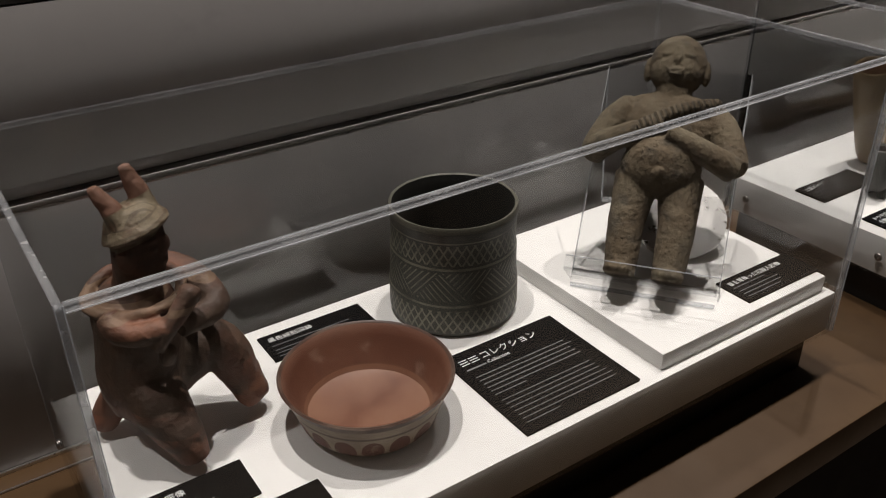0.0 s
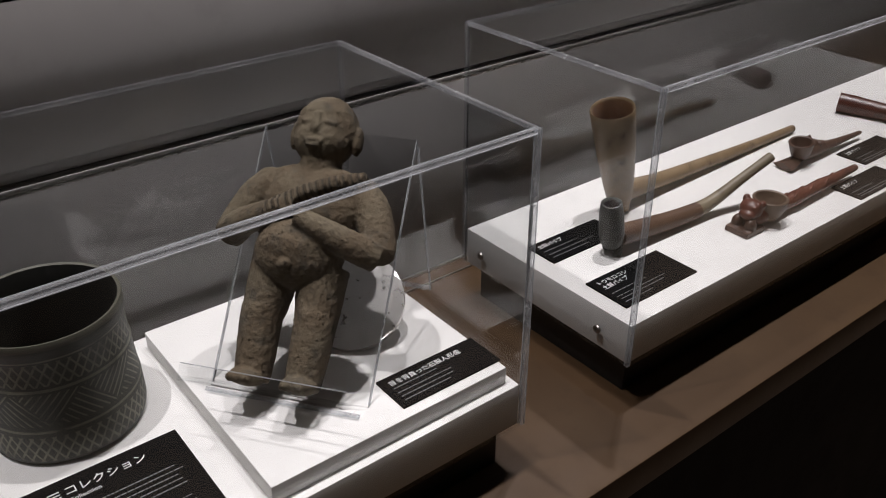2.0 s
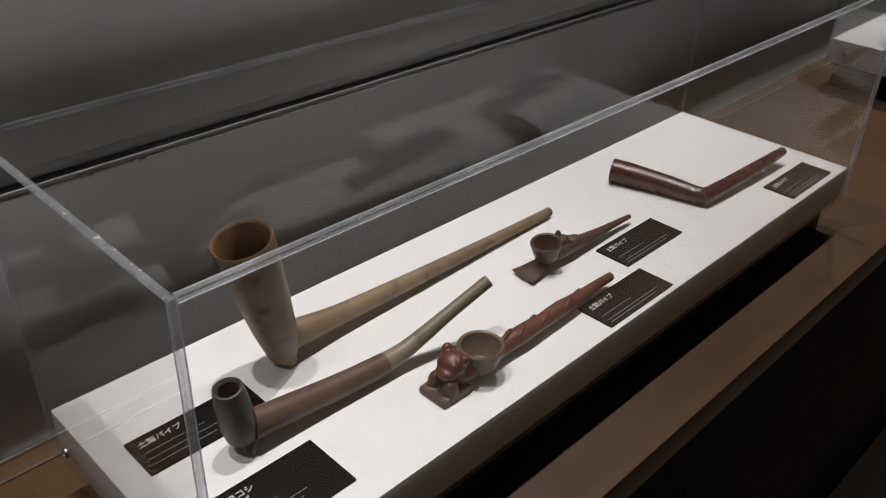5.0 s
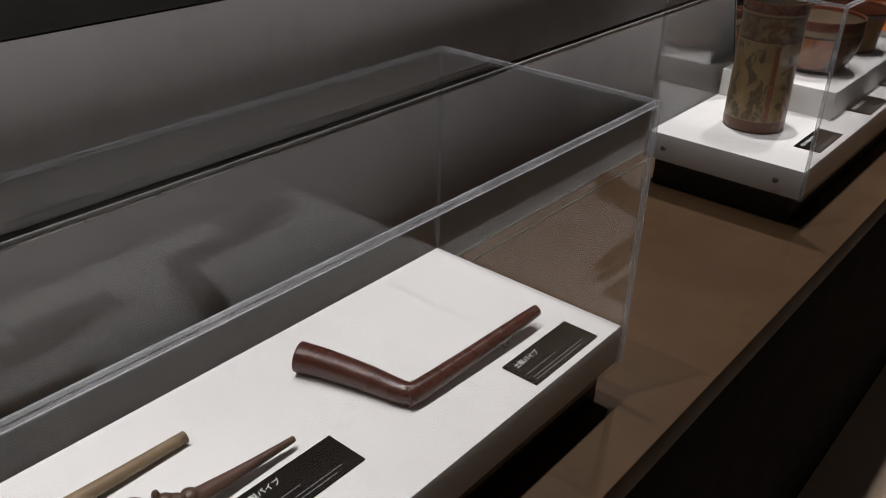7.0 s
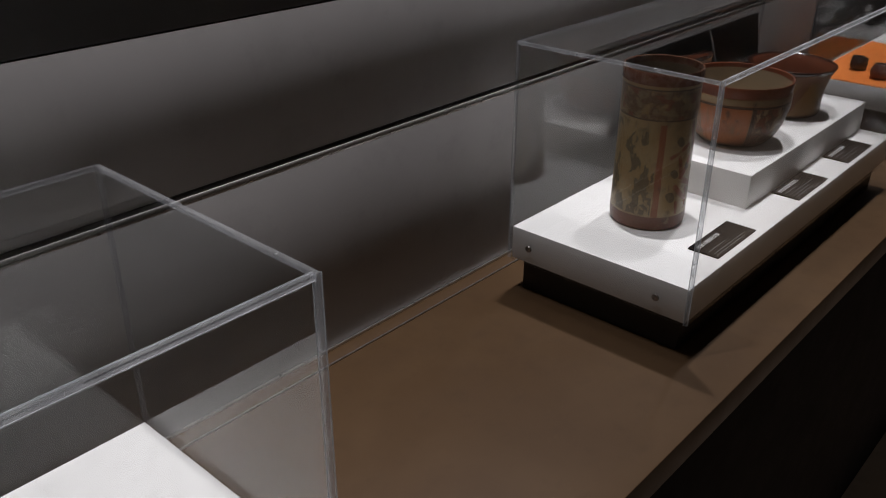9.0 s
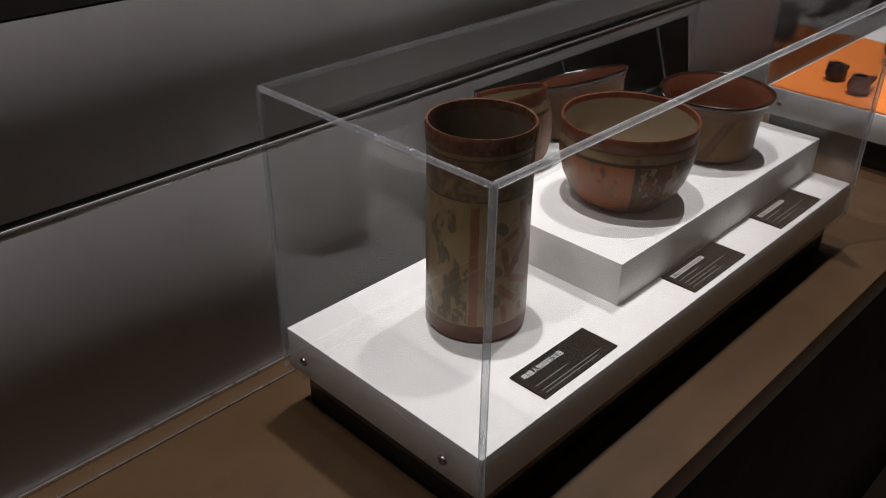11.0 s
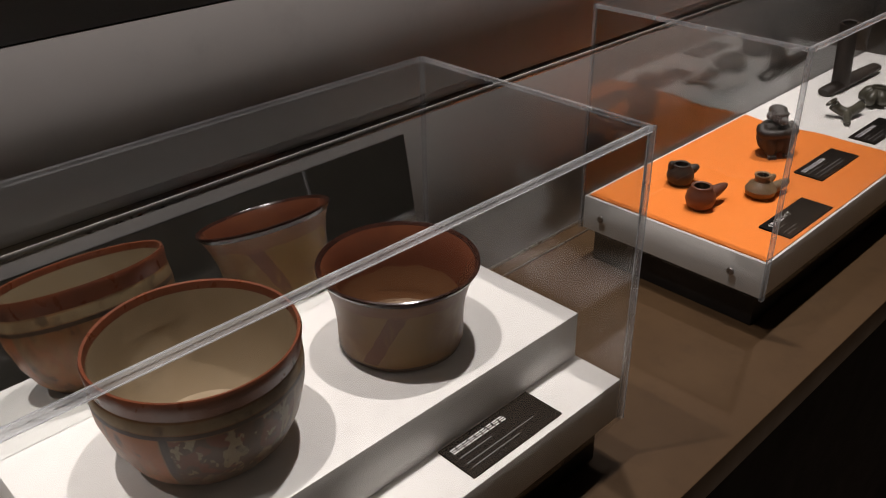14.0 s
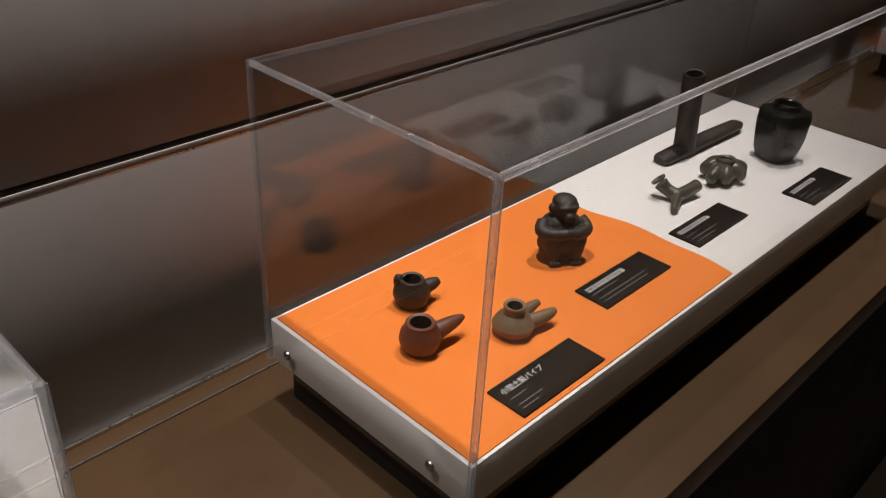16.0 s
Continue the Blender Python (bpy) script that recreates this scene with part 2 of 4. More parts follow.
def melt(ob, voxel, smooth=4):
    """Fuses overlapping lumps of clay into one skin."""
    r = ob.modifiers.new("fuse", "REMESH")
    r.mode, r.voxel_size, r.use_smooth_shade = "VOXEL", voxel, True
    s = ob.modifiers.new("soften", "SMOOTH")
    s.factor, s.iterations = 0.5, smooth
    return ob


def statue(name, bm, mat, matrix, label, category, voxel=0.0024, smooth=4, grain=0.0, depth=0.0):
    ob = new(name, mesh_of(bm, name, mat, False))
    ob.matrix_basis = matrix
    melt(ob, voxel, smooth)
    if grain:
        tex = bpy.data.textures.new("rough_skin", "CLOUDS")
        tex.noise_scale, tex.noise_depth = grain, 3
        d = ob.modifiers.new("rough", "DISPLACE")
        d.texture, d.strength, d.mid_level = tex, depth, 0.5
    return tagged(ob, label, category)


# ---------------------------------------------------------------- the room

TOP, DECK_Z, WALL_Y = 0.92, 0.81, 0.985


def structure(name, bm, mat, label, category="", smooth=False):
    return tagged(new(name, mesh_of(bm, name, mat, smooth)), label, category or name.split("_")[0], kind="structure")


structure("floor", boxed(-2.4, 9.4, -2.8, 1.1, -0.1, 0.0), FLOOR, "brown gallery floor in the shade of the bench")
structure("ceiling", boxed(-2.4, 9.4, -2.8, 1.1, 3.4, 3.5), CEILING, "dark gallery ceiling")
structure("wall_south", boxed(-2.4, 9.4, -2.9, -2.8, 0, 3.4), FARWALL, "grey wall of the gallery")
structure("wall_west", boxed(-2.5, -2.4, -2.9, 1.1, 0, 3.4), DARKWALL, "dark end wall of the gallery")
structure("wall_east", boxed(9.4, 9.5, -2.9, 1.1, 0, 3.4), DARKWALL, "dark end wall of the gallery")
wall = structure("wall_north", boxed(-2.4, 9.4, 1.012, 1.1, 0, 3.4), DARKWALL, "grey display wall with a shadow gap, dark above", "wall")
for name, z0, z1, mat, text in (("lower_panel", DECK_Z, 1.0965, WALL, "matt grey wall panel"), ("upper_panel", 1.1115, 1.2865, WALL, "matt grey wall panel"), ("dark_panel", 1.288, 3.4, UPPERWALL, "dark grey upper wall panel")):
    part(name, boxed(-2.4, 9.4, WALL_Y, 1.0115, z0, z1, bevel=0.0006), mat, wall, text)
part("gap_rail", boxed(-2.4, 9.4, WALL_Y - 0.001, WALL_Y + 0.012, 1.0990, 1.1050, bevel=0.0006), WALL, wall, "grey rail along the foot of the shadow gap")
part("gap_trim", boxed(-2.4, 9.4, WALL_Y - 0.001, WALL_Y + 0.006, 1.0968, 1.0986), METAL, wall, "thin metal strip under the shadow gap")
part("skirting_trim", boxed(-2.4, 9.4, WALL_Y - 0.004, WALL_Y - 0.0005, DECK_Z + 0.0005, DECK_Z + 0.004), METAL, wall, "thin metal strip at the foot of the wall")

bench = tagged(new("bench"), "long brown laminate bench along the wall", "bench")
part("top", boxed(-2.4, 9.4, 0.52, 0.955, DECK_Z - 0.045, DECK_Z, bevel=0.002), DECK, bench)
part("back_strip", boxed(-2.4, 9.4, 0.9575, 0.9845, DECK_Z - 0.045, DECK_Z, bevel=0.001), DECK, bench)
part("trim", boxed(-2.4, 9.4, 0.9552, 0.9573, DECK_Z - 0.03, DECK_Z + 0.0012), METAL, bench, "thin metal inlay in the bench top")
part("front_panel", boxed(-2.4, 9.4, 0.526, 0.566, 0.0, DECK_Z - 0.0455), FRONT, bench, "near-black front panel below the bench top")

# ---------------------------------------------------------------- display cases


def display_case(x0, x1, y0, y1, z1=1.205, screws=True):
    """A white base block on a black plinth under a clear acrylic cover, screwed on at both ends."""
    t, zb = 0.0046, 0.867
    case = thing("display_case", "clear acrylic cover over a white base on a black plinth", "display case", (x0, y0, 0), group="cases on the bench")
    w, d = x1 - x0, y1 - y0
    part("plinth", boxed(0.016, w - 0.016, 0.014, d - 0.012, DECK_Z, zb - 0.0005, bevel=0.001), BLACK, case, "black recessed plinth")
    part("base", boxed(0, w, 0, d, zb, TOP, bevel=0.0008), WHITE, case, "white painted base block")
    g = 0.0006
    o = g + t
    panes = (
        ("front_pane", (-g, w + g, -o, -g, zb, z1 - t)),
        ("back_pane", (-g, w + g, d + g, d + o, zb, z1 - t)),
        ("left_pane", (-o, -g, -g, d + g, zb, z1 - t)),
        ("right_pane", (w + g, w + o, -g, d + g, zb, z1 - t)),
        ("top_pane", (-g, w + g, -g, d + g, z1 - t, z1)),
    )
    sheets = {}
    for name, b in panes:
        e = 0.0002
        ob = part(name, boxed(b[0] + e, b[1] - e, b[2] + e, b[3] - e, b[4] + e, b[5] - e), SHEET, case, "clear acrylic sheet", smooth=False)
        ob.visible_shadow = name not in ("front_pane", "back_pane")
        sheets[name] = ob
    for x in (-o, w + g):
        for y in (-o, d + g):
            edge = part("edge", boxed(x, x + t, y, y + t, zb, z1, bevel=0.0006), EDGE if y < 0 else FAINT, case, "polished edge of the acrylic")
            edge.visible_shadow = y < 0
            if y < 0:
                # thin pale bars put in for the glints on both corners
                for u, v in ((x - 0.0004, y + t - 0.0004), (x + t - 0.0004, y - 0.0004)):
                    part("arris_glint", boxed(u, u + 0.0008, v, v + 0.0008, zb, z1), STAND_EDGE, edge, "thin pale bar standing in for the glint along the edge", smooth=False)
    for y in (-o, d + g):
        edge = part("edge", boxed(-g, w + g, y, y + t, z1 - t, z1, bevel=0.0006), EDGE if y < 0 else FAINT, case, "polished edge of the acrylic")
        edge.visible_shadow = False
        if y < 0:
            # highlight of the top front edge, built as two thin pale bars
            for u, v in ((y - 0.0004, z1 - t - 0.0004), (y + t - 0.0004, z1 - 0.0004)):
                part("arris_glint", boxed(0, w, u, u + 0.0008, v, v + 0.0008), STAND_EDGE, edge, "thin pale bar standing in for the glint along the edge", smooth=False).visible_shadow = False
    for x in (-o, w + g):
        part("edge", boxed(x, x + t, -g, d + g, z1 - t, z1, bevel=0.0006), GLUED, case, "polished edge of the acrylic")
    if screws:
        for x, s in ((-o, -1), (w + o, 1)):
            for y in (0.045, d - 0.035):
                bm = lathe([(0.0056, 0.0), (0.0056, 0.0008), (0.0048, 0.0022), (0.0028, 0.003), (0.0022, 0.003), (0.0020, 0.0016), (0.0, 0.0016)], 20)
                bmesh.ops.rotate(bm, cent=(0, 0, 0), matrix=Matrix.Rotation(s * math.pi / 2, 3, "Y"), verts=bm.verts)
                bmesh.ops.translate(bm, vec=(x, y, zb + 0.027), verts=bm.verts)
                part("screw", bm, SCREW, sheets["left_pane" if s < 0 else "right_pane"], "round steel screw")
    return case


C1, C2, C3, C4, C5 = (0.257, 1.066), (1.236, 2.36), (2.996, 3.831), (4.157, 5.16), (5.86, 6.86)
display_case(*C1, 0.606, 0.925)
display_case(*C2, 0.603, 0.897)
display_case(*C3, 0.608, 0.905)
display_case(*C4, 0.613, 0.906)
display_case(*C5, 0.610, 0.905)

# ---------------------------------------------------------------- caption cards


def lettering(text, size, at, parent):
    curve = bpy.data.curves.new("lettering", "FONT")
    curve.body, curve.size, curve.extrude, curve.resolution_u = text, size, 0.00012, 3
    tmp = bpy.data.objects.new("lettering", curve)
    scene.collection.objects.link(tmp)
    bpy.context.view_layer.update()
    data = bpy.data.meshes.new_from_object(tmp.evaluated_get(bpy.context.evaluated_depsgraph_get()))
    bpy.data.objects.remove(tmp)
    data.materials.clear()
    data.materials.append(INK)
    ob = new("lettering", data)
    ob.parent = parent
    ob.location = at
    return ob


def card(x0, x1, y0, y1, z=TOP, title="", lines=((0.62, 0.5), (0.8, 0.9), (0.9, 0.8)), label="small black caption card with white print", turn=0.0, sub="", title_len=0.55, size=None):
    """A black card with a title and bars for the print too small to read. lines: height and length as shares."""
    w, h = x1 - x0, y1 - y0
    c = thing("caption_card", label, "caption card", (x0, y0, z), turn, group="caption cards")
    c_panel = part("panel", boxed(0, w, 0, h, 0, 0.0025, bevel=0.0004), CARD, c)
    top = 0.00265
    m = 0.008
    size = size or 0.0088
    if title:
        for n, line in enumerate(title.split("/")):
            lettering(line, size, (m, h - 0.0145 - n * size * 1.15, top), c_panel)
    else:
        bm = bmesh.new()
        for n in range(9):
            for k in range(3):
                box(bm, m + n * 0.0082, m + n * 0.0082 + (0.0068, 0.005, 0.0062)[(n + k) % 3], h - 0.0145 + k * 0.0026, h - 0.0131 + k * 0.0026, top - 0.0001, top + 0.00012)
        part("print", bm, INK, c_panel, smooth=False)
    if sub:
        lettering(sub, size * 0.62, (m, h * 0.16, top), c_panel)
    rng = random.Random(int(x0 * 1000))
    for v, share in lines:
        bm = bmesh.new()
        x, y = m, h * (1 - v)
        end = m + share * (w - 2 * m)
        while x < end - 0.002:
            n = min(rng.uniform(0.002, 0.007), end - x)
            box(bm, x, x + n, y, y + 0.0009, top - 0.0001, top + 0.00012)
            x += n + 0.0012
        part("print", bm, INK_DIM, c_panel, smooth=False)
    return c

card(0.264, 0.379, 0.691, 0.740, title="もつ戦士座像", label="black caption card beside the seated clay warrior", lines=((0.5, 0.6), (0.66, 0.75), (0.82, 0.5)))
card(0.300, 0.426, 0.628, 0.678, label="black caption card in front of the red bowl", lines=((0.25, 0.4), (0.5, 0.6), (0.66, 0.75), (0.82, 0.5)))
card(0.467, 0.592, 0.856, 0.905, title="黒色線刻深鉢", label="black caption card beside the incised dark vase", lines=((0.48, 0.85), (0.66, 0.5), (0.78, 0.45), (0.9, 0.3)))
card(0.936, 1.059, 0.629, 0.677, z=0.94, title="首を背負った石製人形像", size=0.0082, label="black caption card on the raised white board", lines=((0.42, 0.5), (0.58, 0.62), (0.71, 0.6), (0.84, 0.55)))
card(1.259, 1.390, 0.631, 0.697, title="トウモロコシ/土製パイプ", label="larger black caption card in front of the dark pipe", lines=((0.55, 0.55), (0.68, 0.75), (0.77, 0.7), (0.88, 0.45)))
card(1.263, 1.390, 0.756, 0.806, title="土製パイプ", label="black caption card partly behind the dark pipe bowl", lines=((0.48, 0.55), (0.66, 0.75), (0.82, 0.6)))
card(1.741, 1.867, 0.609, 0.657, title="土製パイプ", label="black caption card near the front edge")
card(1.861, 1.986, 0.669, 0.719, title="土製パイプ", label="black caption card beyond the small pipe stem")
card(2.193, 2.319, 0.612, 0.659, title="土製パイプ", label="black caption card at the end of the elbow pipe")
card(3.105, 3.231, 0.620, 0.668, title="喫煙人物図彩文壺", size=0.0082, label="black caption card in front of the painted cylinder vase")
card(3.389, 3.515, 0.616, 0.664, label="black caption card in front of the round painted bowl", lines=((0.25, 0.6), (0.46, 0.4), (0.62, 0.85), (0.74, 0.6), (0.86, 0.6)))
card(3.617, 3.743, 0.616, 0.664, label="black caption card in front of the flared bowl", lines=((0.25, 0.5), (0.46, 0.4), (0.66, 0.85), (0.8, 0.6)))
card(4.238, 4.366, 0.622, 0.669, z=TOP + 0.002, title="小型土製パイプ", label="black caption card on the orange cloth by the small pipes", lines=((0.5, 0.2), (0.72, 0.32), (0.84, 0.22)))
card(4.443, 4.574, 0.673, 0.719, z=TOP + 0.002, label="black caption card on the orange cloth by the crouching figure", lines=((0.25, 0.55), (0.45, 0.4), (0.66, 0.8), (0.8, 0.75)))
card(4.646, 4.774, 0.675, 0.721, label="black caption card on the white base by the small stone things", lines=((0.25, 0.5), (0.5, 0.2), (0.66, 0.6), (0.82, 0.4)))
card(4.875, 5.004, 0.627, 0.676, label="black caption card in front of the black jar", lines=((0.25, 0.35), (0.5, 0.2), (0.66, 0.45), (0.82, 0.35)))

# the large text panel of the first case
panel = thing("text_panel", "large black text panel with white print", "text panel", (0.611, 0.617, TOP))
W, H = 0.146, 0.141
sheet = part("panel", boxed(0, W, 0, H, 0, 0.003, bevel=0.0004), CARD, panel)
for n in range(2):
    bm = bmesh.new()
    for k in range(3):
        box(bm, 0.010 + n * 0.0125, 0.020 + n * 0.0125, H - 0.0228 + k * 0.0038, H - 0.0216 + k * 0.0038, 0.0031, 0.0033)
    part("print", bm, INK, sheet, smooth=False)
lettering("コレクション", 0.0125, (0.0355, H - 0.0225, 0.0032), sheet)
part("print", boxed(0.010, 0.034, H - 0.0322, H - 0.0302, 0.0031, 0.0033), INK_DIM, sheet, smooth=False)
lettering("Collection", 0.0068, (0.0365, H - 0.0325, 0.0032), sheet)
rng = random.Random(4)
for n in range(13):
    y = H - 0.046 - n * 0.0065 - (0.004 if n > 5 else 0)
    bm = bmesh.new()
    x, end = 0.011, 0.011 + (0.04 if n in (5, 12) else rng.uniform(0.112, 0.122))
    while x < end:
        k = min(rng.uniform(0.0018, 0.0065), end - x + 0.001)
        box(bm, x, x + k, y, y + (0.0011 if n < 6 else 0.0008), 0.0031, 0.0033)
        x += k + 0.0011
    part("print", bm, INK_DIM, sheet, smooth=False)

# ---------------------------------------------------------------- first case

tagged(new("display_board", mesh_of(boxed(0.787, 1.057, 0.617, 0.905, TOP, 0.94, bevel=0.0008), "display_board", WHITE)), "low white board under the stone figure", "display board")

# dark vase with incised bands
m = Mat("dark_incised_clay", (0.036, 0.038, 0.030), 0.5)
m.worn((0.060, 0.060, 0.045), 18, 0.4, 0.7, 0.8)
a, z = m.angle()
u = a * 0.0715
wob = m.noise(30) * 0.0012
lat = ((u * 1.0 + z * 0.62 + wob).tri(0.0098)).lt(0.24).op("MAXIMUM", (u - z * 0.62 + wob).tri(0.0098).lt(0.24))
band1 = z.between(0.006, 0.034).op("MAXIMUM", z.between(0.088, 0.112))
dirn = (u.tri(0.062) * 0.036 + 0.045 - z).gt(0.0)
h1 = (u * 1.1 + z + wob).tri(0.0085).lt(0.27)
h2 = (u * 1.1 - z + wob).tri(0.0085).lt(0.27)
hatch = h1 * dirn + h2 * (dirn * -1.0 + 1.0)
band2 = z.between(0.046, 0.080)
line = (z - 0.04).abs().lt(0.0012).op("MAXIMUM", (z - 0.084).abs().lt(0.0012)).op("MAXIMUM", (z - 0.115).abs().lt(0.0009))
cut = (lat * band1).op("MAXIMUM", hatch * band2).op("MAXIMUM", line)
m.over((0.24, 0.23, 0.17), cut * m.noise(32).step(0.22, 0.6) * 0.85)
m.over((0.105, 0.10, 0.078), (z + m.noise(30) * 0.004).gt(0.1285) * 0.8)
m.bump(cut * -1.0, 0.0013).bump(m.noise(160, 6), 0.0004)
m.gloss(m.noise(25) * 0.3 + 0.35)
INCISED = m.m
prof = [(0.0, 0.0), (0.066, 0.0), (0.0715, 0.003), (0.073, 0.01), (0.0728, 0.04), (0.0718, 0.043), (0.0705, 0.07), (0.0706, 0.083), (0.0694, 0.086), (0.0696, 0.112), (0.0712, 0.122), (0.0718, 0.130), (0.0705, 0.133), (0.0675, 0.132, 1), (0.065, 0.115, 1), (0.066, 0.05, 1), (0.064, 0.012, 1), (0.0, 0.01, 1)]
vase = new("incised_vase", mesh_of(lathe(prof, 96, wobble=0.012, seed=3), "incised_vase", [INCISED, simple("dark_vase_inside", (0.016, 0.016, 0.013), (0.024, 0.023, 0.018), 0.7, 20, 200, 0.0004)]))
vase.matrix_basis = pose(0.686, 0.845, TOP + 0.0005, 0, 0, 200)
tagged(vase, "dark grey-green cylindrical vase with incised hatched bands", "vase")

# shallow red bowl
m = Mat("red_slip_inside", (0.125, 0.047, 0.028), 0.45)
m.worn((0.165, 0.070, 0.042), 16, 0.40, 0.66, 0.7).worn((0.090, 0.034, 0.022), 34, 0.48, 0.7, 0.6).worn((0.30, 0.19, 0.135), 26, 0.60, 0.72, 0.4)
a, z = m.angle()
m.over((0.225, 0.108, 0.064), z.between(0.0, 0.016) * m.noise(18).step(0.30, 0.60) * 0.75)
m.over((0.24, 0.135, 0.092), (z + m.noise(34) * 0.02).step(0.050, 0.074) * 0.5)
m.bump(m.noise(120, 6), 0.0004)
m.gloss(m.noise(30) * 0.3 + 0.3)
RED_IN = m.m
m = Mat("worn_painted_outside", (0.31, 0.25, 0.19), 0.6)
a, z = m.angle()
m.worn((0.16, 0.115, 0.085), 30, 0.42, 0.68, 0.6)
u = a * (17 / 6.28318)
fu = (u.op("FRACT") - 0.5) * 0.0265
petal = (fu * fu + (z - 0.014) * (z - 0.014) * 0.55).lt(0.000118)
m.over((0.105, 0.034, 0.022), petal * m.noise(50).step(0.2, 0.4))
m.over((0.062, 0.031, 0.0248), (z - 0.034).abs().lt(0.0016) * 0.7)
m.bump(m.noise(140, 6), 0.0005)
BOWL_OUT = m.m
DARK_RIM = simple("dark_worn_rim", (0.075, 0.042, 0.032), (0.19, 0.13, 0.10), 0.4, 30, 200, 0.0003)
prof = [(0.0, 0.0, 0), (0.052, 0.0, 0), (0.060, 0.003, 0), (0.066, 0.011, 0), (0.0735, 0.033, 0), (0.079, 0.046, 2), (0.082, 0.0515, 2), (0.083, 0.0535, 2), (0.0815, 0.055, 2), (0.079, 0.0535, 1), (0.073, 0.042, 1), (0.065, 0.022, 1), (0.058, 0.011, 1), (0.045, 0.0075, 1), (0.0, 0.007, 1)]
bowl = new("shallow_bowl", mesh_of(lathe(prof, 96, wobble=0.012, seed=7), "shallow_bowl", [BOWL_OUT, RED_IN, DARK_RIM]))
bowl.matrix_basis = pose(0.506, 0.727, TOP + 0.0005)
tagged(bowl, "shallow red clay bowl with painted petals outside", "bowl")

# seated clay figure with a horned cap
m = Mat("red_brown_clay", (0.135, 0.060, 0.038), 0.62)
m.worn((0.0806, 0.0465, 0.031), 14, 0.42, 0.6, 0.9).worn((0.223, 0.093, 0.0527), 22, 0.52, 0.66, 0.8).worn((0.0434, 0.0279, 0.0217), 30, 0.58, 0.7, 0.6)
x, y, z = m.xyz()
m.over((0.055, 0.036, 0.026), m.noise(9, 5).step(0.46, 0.6) * z.between(0.045, 0.205) * 0.8)
m.over((0.080, 0.052, 0.034), z.between(0.065, 0.142) * m.noise(20).step(0.3, 0.5) * 0.8)
m.over((0.20, 0.075, 0.043), z.lt(0.030) * m.noise(30).step(0.35, 0.6) * 0.8)
slope = z - x * 0.36
cap = slope.between(0.203, 0.2360)
m.over((0.235, 0.190, 0.125), cap * m.noise(60).step(0.25, 0.5) * 0.9)
wrap = (slope + m.noise(25) * 0.006).tri(0.0075).lt(0.3) * slope.between(0.205, 0.222)
net = (x * 0.9 - y + z * 0.5 + m.noise(40) * 0.004).tri(0.0085).lt(0.3) * slope.between(0.222, 0.236)
cuts = wrap.op("MAXIMUM", net)
m.over((0.10, 0.070, 0.043), cuts * 0.6)
m.over((0.24, 0.120, 0.080), slope.gt(0.2360) * 0.75)
m.over((0.25, 0.165, 0.105), (z - 0.156).abs().lt(0.003) * m.noise(45).step(0.3, 0.5) * 0.6)
m.bump(cuts * -1.0, 0.0012).bump(m.noise(55, 9), 0.0040)
CLAY = m.m
bm = bmesh.new()
# trunk, neck and the open collar
rod(bm, [(-0.008, 0, 0.040, 0.034), (-0.005, 0.0, 0.070, 0.042), (-0.002, 0, 0.105, 0.0400), (0.0, 0, 0.135, 0.0390), (0.002, 0, 0.152, 0.033), (0.004, 0, 0.164, 0.022)], segs=32, flat=0.94)
rod(bm, [(0.004, 0, 0.155, 0.021), (0.009, 0, 0.175, 0.0205), (0.013, 0, 0.192, 0.0225), (0.014, 0, 0.212, 0.0225)], segs=24)
ring = [(0.001 + 0.040 * math.cos(2 * math.pi * k / 24), 0.037 * math.sin(2 * math.pi * k / 24), 0.153 + 0.010 * math.sin(2 * math.pi * k / 24) * (math.sin(2 * math.pi * k / 24) > 0), 0.0052) for k in range(25)]
rod(bm, ring, 2, 12)
# face turned the way the knees point
blob(bm, (0.0345, -0.004, 0.203), (0.007, 0.0065, 0.010), (0, 15, 0))
blob(bm, (0.031, -0.003, 0.187), (0.006, 0.010, 0.0045))
blob(bm, (0.027, -0.003, 0.180), (0.008, 0.010, 0.006))
blob(bm, (0.029, -0.003, 0.2115), (0.007, 0.017, 0.0045))
for s_ in (-1, 1):
    blob(bm, (0.030, -0.003 + s_ * 0.010, 0.2035), (0.0045, 0.0055, 0.003))
    blob(bm, (0.010, s_ * 0.022, 0.197), (0.008, 0.005, 0.012))
# tilted cap with two horns
had = set(bm.verts)
lathe([(0.0, -0.004), (0.020, -0.004), (0.0275, -0.0025), (0.0300, 0.0), (0.0283, 0.0025), (0.0248, 0.008), (0.0215, 0.0135), (0.0165, 0.0185), (0.009, 0.0215), (0.0, 0.0225)], 36, bm)
bmesh.ops.transform(bm, matrix=Matrix.Translation((0.0145, 0.0, 0.2165)) @ Matrix.Rotation(radians(-19), 4, "Y"), verts=[v for v in bm.verts if v not in had])
rod(bm, [(0.009, -0.012, 0.224, 0.0110), (0.003, -0.012, 0.237, 0.0088), (-0.004, -0.012, 0.249, 0.0068), (-0.0090, -0.012, 0.2585, 0.0045)])
rod(bm, [(0.022, 0.010, 0.230, 0.0110), (0.018, 0.010, 0.244, 0.0088), (0.0135, 0.010, 0.257, 0.0068), (0.0105, 0.010, 0.2675, 0.0045)])
